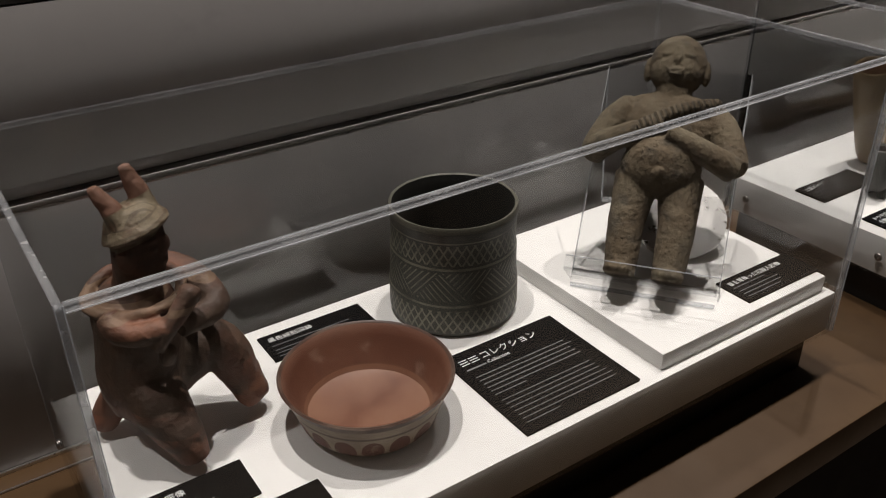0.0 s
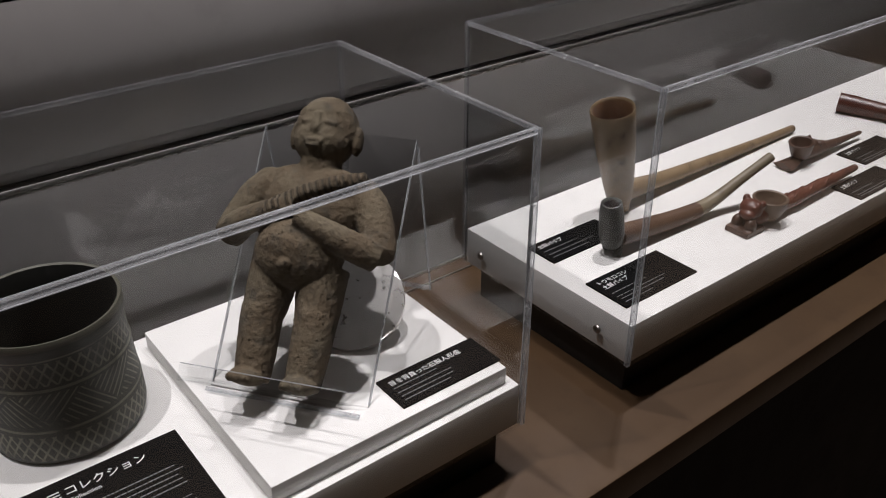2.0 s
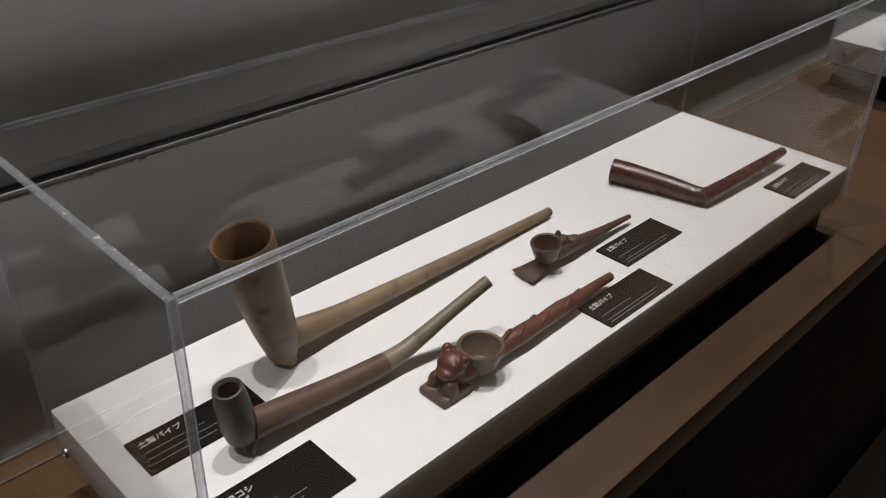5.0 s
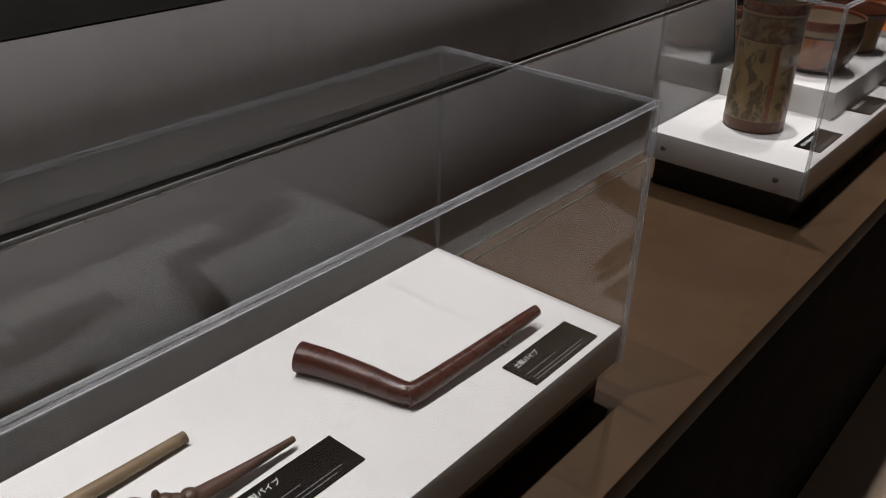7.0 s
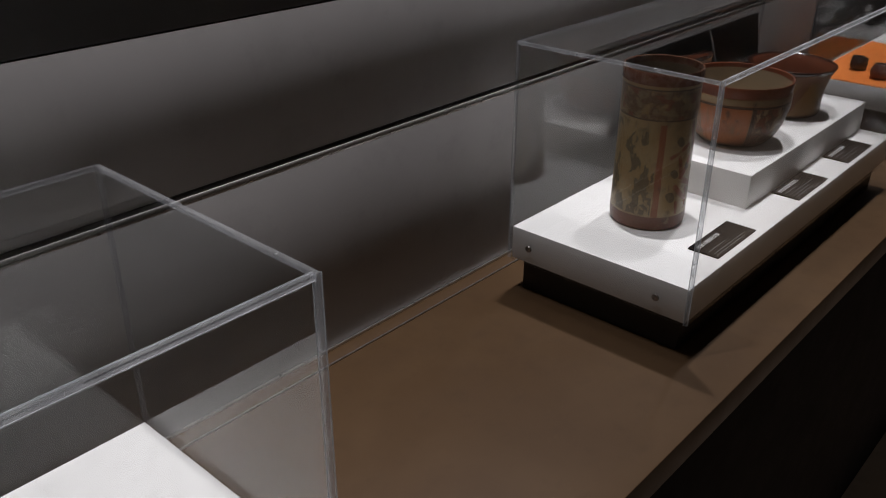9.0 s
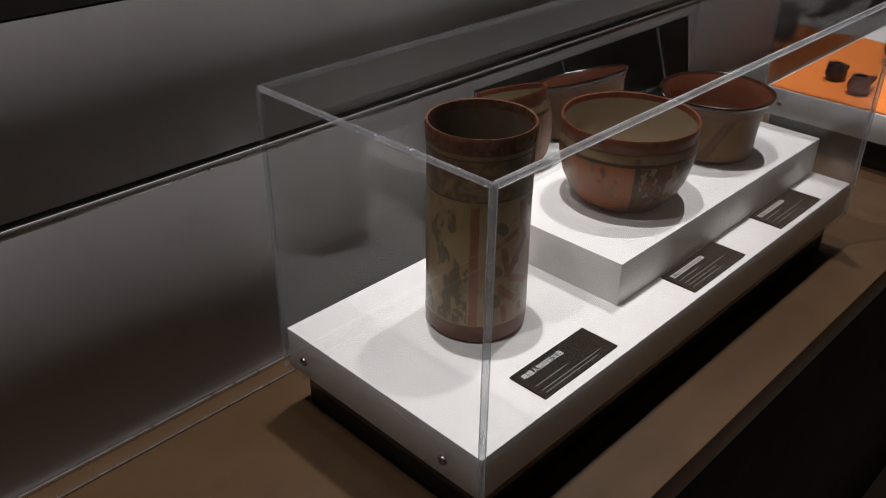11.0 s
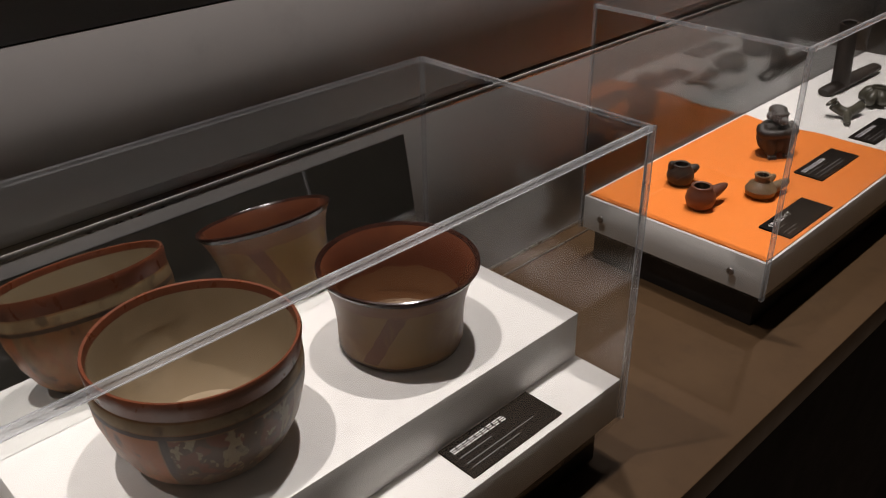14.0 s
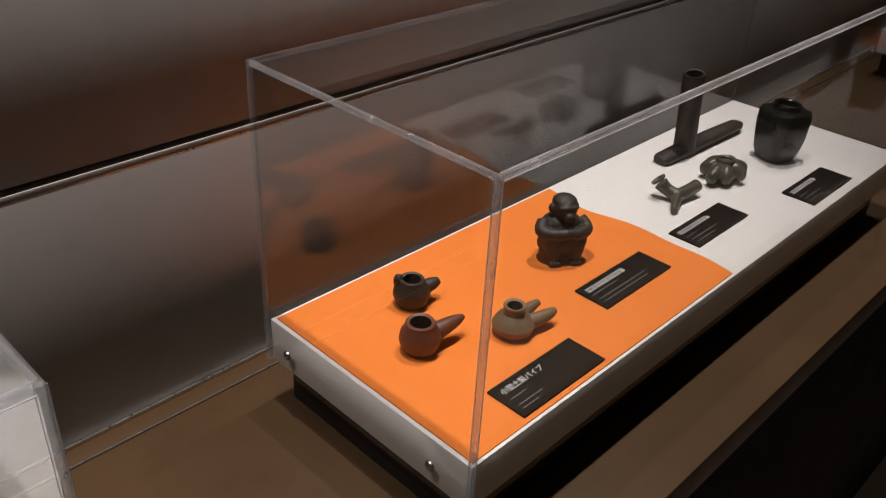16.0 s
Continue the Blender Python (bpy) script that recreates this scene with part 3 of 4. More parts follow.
# arms holding a club across the chest
rod(bm, [(-0.008, -0.036, 0.151, 0.0115), (0.000, -0.044, 0.145, 0.0115), (0.014, -0.046, 0.141, 0.0105), (0.032, -0.040, 0.141, 0.010), (0.038, -0.034, 0.142, 0.010)])
rod(bm, [(0.012, 0.044, 0.158, 0.013), (0.040, 0.036, 0.151, 0.013), (0.066, 0.012, 0.139, 0.0125), (0.062, -0.006, 0.136, 0.0115), (0.044, -0.026, 0.136, 0.0105)])
blob(bm, (0.0675, 0.012, 0.142), (0.011, 0.011, 0.010))
rod(bm, [(0.028, -0.046, 0.127, 0.007), (0.038, -0.040, 0.140, 0.0075), (0.050, -0.030, 0.155, 0.0085), (0.058, -0.022, 0.168, 0.0090), (0.060, -0.020, 0.172, 0.006)])
blob(bm, (0.035, -0.038, 0.115), (0.008, 0.007, 0.011), (0, 20, 0))
# two stout legs and a short rear prop
rod(bm, [(0.000, -0.012, 0.058, 0.031), (0.018, -0.034, 0.058, 0.0265), (0.033, -0.046, 0.043, 0.0205), (0.042, -0.049, 0.024, 0.0165), (0.045, -0.050, 0.013, 0.0130)], segs=24)
rod(bm, [(0.014, 0.012, 0.070, 0.031), (0.042, 0.026, 0.081, 0.0265), (0.060, 0.031, 0.070, 0.0235), (0.073, 0.032, 0.042, 0.0185), (0.082, 0.031, 0.020, 0.0160), (0.086, 0.030, 0.013, 0.0125)], segs=24)
rod(bm, [(-0.024, 0.004, 0.052, 0.020), (-0.040, 0.000, 0.034, 0.0145), (-0.049, -0.003, 0.018, 0.0135), (-0.051, -0.003, 0.0125, 0.012)])
statue("seated_statue", bm, CLAY, pose(0.335, 0.820, TOP, 0, 0, -33.9), "red-brown clay seated figure in a horned cream cap", "statue", 0.0017, 2, 0.012, 0.0026)

# stone figure leaning back on a clear stand, with a round mirror behind it
m = Mat("pitted_volcanic_stone", (0.110, 0.080, 0.048), 0.9)
m.worn((0.143, 0.118, 0.0775), 20, 0.4, 0.65, 0.8).worn((0.0558, 0.0465, 0.0341), 45, 0.5, 0.68, 0.8)
x, y, z = m.xyz()
body = (z.lt(0.166) * 0.75 + 0.25)
pit = m.cells(260).lt(0.36) * m.noise(34).step(0.36, 0.50) * body
m.over((0.050, 0.038, 0.026), pit * 0.5)
along, across = x * 0.90 + z * 0.44, (z - 0.170) * 0.90 - (x + 0.0285) * 0.44
sash = across.abs().lt(0.0095) * x.between(-0.030, 0.056) * y.lt(0.012)
rib = (along + m.noise(40, 2) * 0.002).tri(0.0062)
m.over((0.042, 0.033, 0.022), sash * rib.lt(0.35) * 0.7)
m.bump(rib * sash, 0.0030)
m.bump(pit * -1.0, 0.003).bump(m.noise(110, 8), 0.0032)
STONE = m.m
bm = bmesh.new()
for s in (-1, 1):
    rod(bm, [(s * 0.027, 0.002, 0.004, 0.0175), (s * 0.028, 0.002, 0.03, 0.020), (s * 0.029, 0.0, 0.065, 0.0215), (s * 0.028, 0.002, 0.08, 0.023), (s * 0.025, 0.004, 0.12, 0.027)], segs=20)
    blob(bm, (s * 0.028, -0.016, 0.073), (0.012, 0.0065, 0.011))
    blob(bm, (s * 0.028, -0.008, 0.008), (0.018, 0.020, 0.009))
    for k in range(4):
        blob(bm, (s * 0.028 - 0.010 + 0.0066 * k, -0.026, 0.006), (0.0032, 0.005, 0.005))
    rod(bm, [(s * 0.046, 0.006, 0.199, 0.0180), (s * 0.063, 0.006, 0.184, 0.0190), (s * 0.078, 0.002, 0.152, 0.018), (s * 0.082, -0.004, 0.138, 0.015)])
    blob(bm, (s * 0.052, 0.006, 0.199), (0.016, 0.017, 0.016))
rod(bm, [(-0.080, -0.004, 0.143, 0.015), (-0.062, -0.018, 0.151, 0.0145), (-0.038, -0.029, 0.160, 0.0125), (-0.012, -0.035, 0.170, 0.009)])
rod(bm, [(0.080, -0.004, 0.138, 0.015), (0.062, -0.018, 0.142, 0.0145), (0.034, -0.032, 0.151, 0.0125), (0.004, -0.040, 0.162, 0.009)])
for k in range(4):
    rod(bm, [(-0.020, -0.034, 0.165 + 0.0035 * k, 0.0022), (-0.002, -0.037, 0.168 + 0.0035 * k, 0.0018)])
blob(bm, (0, -0.006, 0.130), (0.047, 0.036, 0.034))
blob(bm, (0, -0.014, 0.136), (0.041, 0.031, 0.028))
blob(bm, (0, -0.036, 0.116), (0.007, 0.007, 0.006))
blob(bm, (0, 0.004, 0.182), (0.054, 0.029, 0.042))
blob(bm, (0, 0.006, 0.205), (0.056, 0.021, 0.017))
rod(bm, [(0, 0.006, 0.20, 0.023), (0, 0.004, 0.235, 0.021)])
blob(bm, (0, 0.004, 0.256), (0.034, 0.030, 0.036))
blob(bm, (0, -0.001, 0.246), (0.031, 0.027, 0.026))
rod(bm, [(-0.030, -0.027, 0.170, 0.0070), (0.0, -0.0275, 0.185, 0.0080), (0.030, -0.020, 0.200, 0.0080), (0.054, -0.002, 0.212, 0.0070)], segs=16)
rod(bm, [(0, -0.0238, 0.2680, 0.0040), (0, -0.0252, 0.2590, 0.0044), (0, -0.0262, 0.2515, 0.0056), (0, -0.0250, 0.2485, 0.0044)])
blob(bm, (0, -0.006, 0.270), (0.0275, 0.0180, 0.0105))
blob(bm, (0, -0.0205, 0.2370), (0.0110, 0.0070, 0.0052))
rod(bm, [(-0.0085, -0.0262, 0.2388, 0.0016), (0.0, -0.0282, 0.2394, 0.0019), (0.0085, -0.0262, 0.2388, 0.0016)])
rod(bm, [(-0.0070, -0.0258, 0.2346, 0.0016), (0.0, -0.0276, 0.2342, 0.0020), (0.0070, -0.0258, 0.2346, 0.0016)])
for s in (-1, 1):
    blob(bm, (s * 0.0345, 0.007, 0.250), (0.0050, 0.0095, 0.0150))
    rod(bm, [(s * 0.0065, -0.0252, 0.2592, 0.0013), (s * 0.0130, -0.0240, 0.2584, 0.0018), (s * 0.0195, -0.0205, 0.2590, 0.0013)])
for v_ in bm.verts:
    v_.co.x *= 0.95
R_ = Vector((0.60, -0.80, 0.0))
U_ = Vector((0.80 * 0.645, 0.60 * 0.645, 0.764)).normalized()
B_ = U_.cross(R_)
LEAN_M = Matrix((R_, B_, U_)).transposed().to_4x4()
FEET = Vector((0.839, 0.702, 0.966))
statue("standing_statue", bm, STONE, Matrix.Translation(FEET) @ LEAN_M, "pitted brown stone standing figure leaning back on a clear stand", "statue", 0.0016, 2, 0.0045, 0.0018)

# the clear stand: leaning sheet with a lip, and a back leg
stand = thing("acrylic_stand", "clear acrylic easel stand holding the stone figure", "stand")
for name, b, mat in (
    ("sheet", (-0.082, 0.082, 0.037, 0.041, -0.030, 0.268), THIN),
    ("lip", (-0.082, 0.082, -0.034, 0.0365, -0.005, -0.0015), THIN),
    ("lip_front", (-0.082, 0.082, -0.0368, -0.0345, -0.006, 0.010), THIN),
    ("lip_edge", (-0.082, 0.082, -0.0368, -0.0345, 0.0102, 0.0112), STAND_EDGE),
    ("edge", (-0.0834, -0.0822, 0.037, 0.041, -0.03, 0.268), STAND_EDGE),
    ("edge", (0.0822, 0.0834, 0.037, 0.041, -0.03, 0.268), STAND_EDGE),
):
    ob = part(name, boxed(*b), mat, stand, smooth=False)
    ob.visible_shadow = mat is not THIN
    ob.matrix_basis = Matrix.Translation(FEET) @ LEAN_M
top_r = FEET + LEAN_M.to_3x3() @ Vector((0.084, 0.043, 0.262))
top_l = FEET + LEAN_M.to_3x3() @ Vector((-0.084, 0.043, 0.262))
back = Vector((0.80, 0.60, 0)) * 0.075
for p in (top_l, top_r):
    bm = bmesh.new()
    foot = Vector((p.x, p.y, 0.9405)) + back * 0.55
    tube(bm, [p, foot], [0.0013, 0.0013], 4)
    part("leg", bm, STAND_EDGE, stand)
q0, q1 = (Vector((p.x, p.y, 0.943)) + back * 0.55 for p in (top_l, top_r))
bm = bmesh.new()
tube(bm, [q0, q1], [0.0035, 0.0035], 4)
part("foot_bar", bm, EDGE, stand)
bm = bmesh.new()
f0 = FEET + LEAN_M.to_3x3() @ Vector((-0.08, 0.039, -0.031))
f1 = FEET + LEAN_M.to_3x3() @ Vector((0.08, 0.039, -0.031))
tube(bm, [(f0.x, f0.y, 0.9428), (f1.x, f1.y, 0.9428)], [0.003, 0.003], 4)
part("foot_bar", bm, EDGE, stand)

glass = thing("round_mirror", "small round mirror tilted up behind the stone figure", "mirror")
bm = lathe([(0.0, 0.0), (0.0525, 0.0), (0.053, 0.0005), (0.053, 0.0025), (0.0523, 0.003), (0.0, 0.003)], 64)
face = part("plate", bm, MIRROR, glass, "round mirror plate")
bm = lathe([(0.0533, -0.006), (0.0543, -0.006), (0.0549, -0.004), (0.0549, 0.0042), (0.0533, 0.0042)], 64)
rim = part("rim", bm, METAL, glass, "thin bright rim")
N_ = Vector((-0.42, -0.43, 0.80)).normalized()
DISC = Matrix.Translation((0.972, 0.769, 0.9760)) @ N_.to_track_quat("Z", "Y").to_matrix().to_4x4()
face.matrix_basis = rim.matrix_basis = DISC
bm = bmesh.new()
tube(bm, [DISC @ Vector((0, 0, -0.002)), (0.987, 0.785, 0.9405)], [0.004, 0.004], 8)
part("prop", bm, EDGE, glass)

# ---------------------------------------------------------------- second case: pipes


def clay(name, base, other, dark, gloss=0.5):
    m = Mat(name, base, gloss)
    m.worn(other, 18, 0.42, 0.62, 0.8).worn(dark, 42, 0.55, 0.7, 0.7)
    spots = m.noise(70).step(0.68, 0.74)
    m.over(dark, spots * 0.8)
    m.bump(m.noise(150, 6), 0.0005)
    m.gloss(m.noise(30) * 0.3 + (gloss - 0.15))
    return m.m


CREAM = clay("cream_clay", (0.205, 0.142, 0.078), (0.265, 0.190, 0.110), (0.075, 0.044, 0.024))
CREAM_IN = clay("brown_inside", (0.149, 0.0806, 0.0403), (0.186, 0.0992, 0.0496), (0.0744, 0.0403, 0.0248))
BROWN = clay("dull_brown_clay", (0.095, 0.053, 0.033), (0.125, 0.073, 0.045), (0.045, 0.028, 0.02))
GREENISH = clay("grey_green_clay", (0.043, 0.041, 0.034), (0.06, 0.056, 0.045), (0.022, 0.021, 0.018))
PALE = clay("pale_clay", (0.175, 0.142, 0.093), (0.235, 0.195, 0.13), (0.085, 0.06, 0.036))
OXBLOOD = clay("red_burnished_clay", (0.098, 0.031, 0.019), (0.135, 0.050, 0.030), (0.04, 0.018, 0.014), 0.4)
UMBER = clay("dark_brown_clay", (0.0713, 0.0384, 0.026), (0.0992, 0.0527, 0.0341), (0.0341, 0.0205, 0.0161), 0.45)
GREYBROWN = clay("grey_brown_clay", (0.125, 0.082, 0.054), (0.16, 0.108, 0.073), (0.06, 0.038, 0.026))
MAHOGANY = clay("polished_dark_red_clay", (0.0527, 0.0136, 0.00868), (0.0713, 0.0198, 0.0124), (0.0279, 0.0093, 0.00744), 0.28)


def cup(bm, at, r, h, wall=0.004, tilt=(0, 0), taper=0.6, segs=40):
    """An open bowl of a pipe, its material 1 inside."""
    prof = [(0.0, 0.0, 0), (r * taper * 0.8, 0.0, 0), (r * (taper + 0.15), h * 0.25, 0), (r * 0.92, h * 0.7, 0), (r, h * 0.95, 0), (r - wall * 0.4, h, 0), (r - wall, h * 0.96, 1), ((r - wall) * 0.85, h * 0.6, 1), ((r - wall) * 0.5, h * 0.28, 1), (0.0, h * 0.22, 1)]
    had = set(bm.verts)
    lathe(prof, segs, bm)
    vs = [v for v in bm.verts if v not in had]
    bmesh.ops.transform(bm, matrix=pose(*at, tilt[0], tilt[1], 0), verts=vs)
    return bm


# tall cream pipe
p = thing("clay_pipe", "long cream clay pipe with a tall flaring bowl", "pipe", (1.445, 0.808, TOP), group="clay pipes")
bm = bmesh.new()
prof = [(0.0, 0.004, 0), (0.012, 0.004, 0), (0.0175, 0.018, 0), (0.022, 0.05, 0), (0.0265, 0.10, 0), (0.0295, 0.145, 0), (0.0305, 0.1635, 0), (0.0292, 0.166, 0), (0.0268, 0.163, 1), (0.0245, 0.13, 1), (0.02, 0.08, 1), (0.012, 0.04, 1), (0.0, 0.035, 1)]
lathe(prof, 56, bm, wobble=0.02, seed=2)
bmesh.ops.rotate(bm, cent=(0, 0, 0), matrix=Matrix.Rotation(radians(-13.5), 3, "Y"), verts=bm.verts)
part("bowl", bm, [CREAM, CREAM_IN], p)
bm = bmesh.new()
rod(bm, [(-0.006, 0.002, 0.026, 0.0165), (0.02, 0.003, 0.024, 0.0150), (0.06, 0.0035, 0.0205, 0.0122), (0.10, 0.004, 0.0180, 0.0110), (0.24, 0.006, 0.0125, 0.0088), (0.36, 0.008, 0.0090, 0.0070), (0.442, 0.009, 0.0078, 0.0062)], segs=24)
part("stem", bm, CREAM, p)
bm = bmesh.new()
rod(bm, [(-0.006, -0.001, 0.026, 0.014), (-0.003, -0.006, 0.012, 0.010), (0.0, -0.010, 0.0015, 0.006)])
part("spur", bm, CREAM, p)

# dark bowl on a bent two-coloured stem
p = thing("clay_pipe", "dark clay pipe bowl on a bent brown and pale stem", "pipe", (1.343, 0.731, TOP), group="clay pipes")
bm = bmesh.new()
lathe([(0.0, 0.012, 0), (0.011, 0.012, 0), (0.0145, 0.018, 0), (0.0165, 0.03, 0), (0.0158, 0.06, 0), (0.0135, 0.077, 0), (0.0118, 0.0775, 0), (0.0095, 0.075, 1), (0.0095, 0.05, 1), (0.0, 0.048, 1)], 40, bm, wobble=0.03)
bmesh.ops.rotate(bm, cent=(0, 0, 0), matrix=Matrix.Rotation(radians(-8), 3, "Y"), verts=bm.verts)
part("bowl", bm, [GREENISH, UMBER], p, "dark grey bowl")
bm = bmesh.new()
rod(bm, [(0.004, 0, 0.020, 0.012), (0.002, -0.006, 0.010, 0.008), (-0.004, -0.012, 0.0015, 0.005)])
rod(bm, [(0.004, 0, 0.020, 0.012), (0.002, 0.008, 0.008, 0.006), (0.0, 0.013, 0.0015, 0.004)])
part("foot", bm, GREENISH, p)
bm = bmesh.new()
rod(bm, [(0.006, -0.002, 0.024, 0.0145), (0.05, -0.004, 0.020, 0.0135), (0.11, -0.007, 0.015, 0.0125), (0.160, -0.010, 0.0145, 0.0115)], segs=24)
part("stem", bm, BROWN, p, "dull brown stem")
bm = bmesh.new()
rod(bm, [(0.158, -0.010, 0.0145, 0.0112), (0.19, -0.013, 0.021, 0.0092), (0.24, -0.021, 0.044, 0.0074), (0.288, -0.031, 0.068, 0.0070)], segs=24)
part("mouthpiece", bm, PALE, p, "pale mended end of the stem")
# effigy pipe near the front edge
p = thing("clay_pipe", "red-brown clay pipe with an animal head before the bowl", "pipe", (1.576, 0.658, TOP), group="clay pipes")
bm = cup(bmesh.new(), (0, -0.001, 0.006), 0.0245, 0.032)
part("bowl", bm, [GREYBROWN, GREYBROWN], p, "grey-brown round bowl")
bm = bmesh.new()
rod(bm, [(0.016, -0.001, 0.014, 0.010), (0.04, 0.0, 0.014, 0.0098), (0.07, 0.0, 0.015, 0.0108), (0.10, 0.0, 0.015, 0.0092), (0.13, 0.001, 0.015, 0.0095), (0.17, 0.001, 0.015, 0.0075), (0.20, 0.002, 0.015, 0.0063), (0.231, 0.002, 0.015, 0.0055)], segs=22)
for k in range(7):
    blob(bm, (0.045 + 0.02 * k, 0.003 - 0.005 * (k % 2), 0.0230 - 0.0006 * k), (0.013, 0.0032, 0.0042), (0, 0, 20))
part("stem", bm, OXBLOOD, p, "red ribbed stem")
bm = bmesh.new()
blob(bm, (-0.036, 0.004, 0.030), (0.015, 0.016, 0.013))
blob(bm, (-0.048, 0.001, 0.026), (0.009, 0.012, 0.007))
blob(bm, (-0.032, 0.016, 0.040), (0.006, 0.005, 0.006))
blob(bm, (-0.032, -0.009, 0.039), (0.006, 0.005, 0.006))
blob(bm, (-0.043, 0.011, 0.036), (0.0035, 0.004, 0.003))
blob(bm, (-0.043, -0.005, 0.036), (0.0035, 0.004, 0.003))
blob(bm, (-0.022, 0.0, 0.016), (0.018, 0.014, 0.012))
melt(part("head", bm, OXBLOOD, p, "carved animal head", smooth=False), 0.0014, 2)
bm = bmesh.new()
box(bm, -0.066, -0.026, -0.016, 0.020, 0.0, 0.008)
blob(bm, (-0.05, 0.012, 0.012), (0.009, 0.008, 0.011))
blob(bm, (-0.05, -0.008, 0.012), (0.009, 0.008, 0.011))
melt(part("foot", bm, UMBER, p, smooth=False), 0.0016, 2)

# second effigy pipe
p = thing("clay_pipe", "small dark brown clay pipe with a flat splayed foot", "pipe", (1.784, 0.738, TOP), group="clay pipes")
bm = cup(bmesh.new(), (0, 0, 0.010), 0.0195, 0.030, tilt=(0, -10))
part("bowl", bm, [UMBER, UMBER], p)
bm = bmesh.new()
rod(bm, [(0.008, -0.002, 0.014, 0.009), (0.035, -0.002, 0.015, 0.0105), (0.06, -0.003, 0.014, 0.009), (0.10, -0.004, 0.0125, 0.0065), (0.14, -0.005, 0.012, 0.0045), (0.169, -0.006, 0.012, 0.0035)])
blob(bm, (0.030, 0.002, 0.027), (0.010, 0.008, 0.007))
blob(bm, (0.026, 0.006, 0.034), (0.004, 0.004, 0.007))
blob(bm, (0.040, -0.004, 0.026), (0.006, 0.009, 0.005))
blob(bm, (0.052, -0.002, 0.022), (0.008, 0.008, 0.005))
melt(part("stem", bm, UMBER, p, "stem with small lumps behind the bowl", smooth=False), 0.0013, 2)
bm = bmesh.new()
tube(bm, [(-0.043, 0.002, 0.006), (-0.03, 0.001, 0.007), (-0.012, 0.0, 0.011), (0.004, 0, 0.014)], [0.018, 0.0155, 0.011, 0.010], 4, 0.35)
part("foot", bm, UMBER, p)

# polished elbow pipe
p = thing("clay_pipe", "polished dark red elbow pipe lying on its side", "pipe", (2.078, 0.694, TOP), group="clay pipes")
bm = bmesh.new()
rod(bm, [(0.010, -0.002, 0.012, 0.0125), (-0.002, 0.006, 0.0125, 0.0125), (-0.012, 0.05, 0.0145, 0.0145), (-0.026, 0.100, 0.0165, 0.0165), (-0.037, 0.130, 0.0175, 0.0175)], segs=28)
part("bowl", bm, MAHOGANY, p)
bm = bmesh.new()
rod(bm, [(-0.006, 0.001, 0.012, 0.012), (0.010, -0.002, 0.0122, 0.012), (0.08, -0.006, 0.0145, 0.0105), (0.16, -0.010, 0.0185, 0.009), (0.212, -0.012, 0.021, 0.0072)], segs=28)
part("stem", bm, MAHOGANY, p)
q = part("support", boxed(0.150, 0.155, -0.014, -0.006, 0.0, 0.0095), ACRYLIC, p, "clear acrylic prop", smooth=False)
q.visible_shadow = False

# ---------------------------------------------------------------- third case: painted vessels

tagged(new("display_block", mesh_of(boxed(3.298, 3.829, 0.667, 0.903, TOP, 0.977, bevel=0.0008), "display_block", WHITE)), "white raised block under the two painted bowls", "display block")
mir = thing("mirror", "low rectangular mirror standing behind the bowls", "mirror", (3.30, 0.877, 0.9776))
mir.matrix_basis = pose(3.30, 0.877, 0.9776, -9.5, 0, 0)
part("plate", boxed(0, 0.497, 0, 0.0025, 0, 0.149), MIRROR, mir, smooth=False)
part("backing", boxed(0.001, 0.496, 0.0027, 0.005, 0, 0.1485), BLACK, mir, "black backing")


RIMRED = simple("red_brown_rim_slip", (0.16, 0.045, 0.020), (0.11, 0.036, 0.020), 0.3, 30, 250, 0.0002)
VASE_RIM = simple("worn_brown_rim", (0.125, 0.046, 0.024), (0.19, 0.115, 0.065), 0.27, 45, 200, 0.0004)
VASE_IN = simple("olive_inside", (0.14, 0.105, 0.062), (0.175, 0.135, 0.085), 0.4, 20, 200, 0.0003)
BOWL_IN = simple("cream_inside", (0.27, 0.205, 0.13), (0.34, 0.275, 0.19), 0.4, 14, 200, 0.0003)
m = Mat("glossy_red_inside", (0.105, 0.033, 0.017), 0.2)
a, z = m.angle()
m.worn((0.14, 0.048, 0.022), 16, 0.42, 0.65, 0.8)
m.over((0.15, 0.072, 0.033), (z + m.noise(20) * 0.02).lt(0.052) * 0.85)
m.over((0.38, 0.285, 0.20), (z + m.noise(40) * 0.006).lt(0.0145) * m.noise(35).step(0.25, 0.6) * 0.75)
m.bump(m.noise(150, 6), 0.0003)
m.gloss(m.noise(30) * 0.2 + 0.1)
FLARE_IN = m.m

m = Mat("painted_vase_slip", (0.265, 0.172, 0.074), 0.3)
a, z = m.angle()
m.worn((0.315, 0.235, 0.125), 20, 0.4, 0.6, 0.7).worn((0.150, 0.108, 0.056), 14, 0.50, 0.66, 0.6)
band = z.between(0.172, 0.214)
m.over((0.105, 0.060, 0.035), band * m.noise(60, 2).step(0.36, 0.5) * 0.8)
m.over((0.215, 0.165, 0.095), band * m.noise(75, 2).step(0.5, 0.58) * 0.75)
m.over((0.17, 0.05, 0.024), band * m.noise(52, 1).gt(0.6) * 0.7)
wv = m.noise(24, 2) * 0.5
stripe = (a + wv * 0.2 + 0.12).abs().lt(0.085) * z.between(0.022, 0.165)
m.over((0.21, 0.062, 0.024), stripe * m.noise(50).step(0.25, 0.45) * 0.9)
body = z.between(0.026, 0.165)
zone = body * (a - 0.75).abs().lt(0.62)
u = a * 0.057 + (m.noise(45, 2) - 0.5) * 0.004
zz = z + (m.noise(38, 2) - 0.5) * 0.006
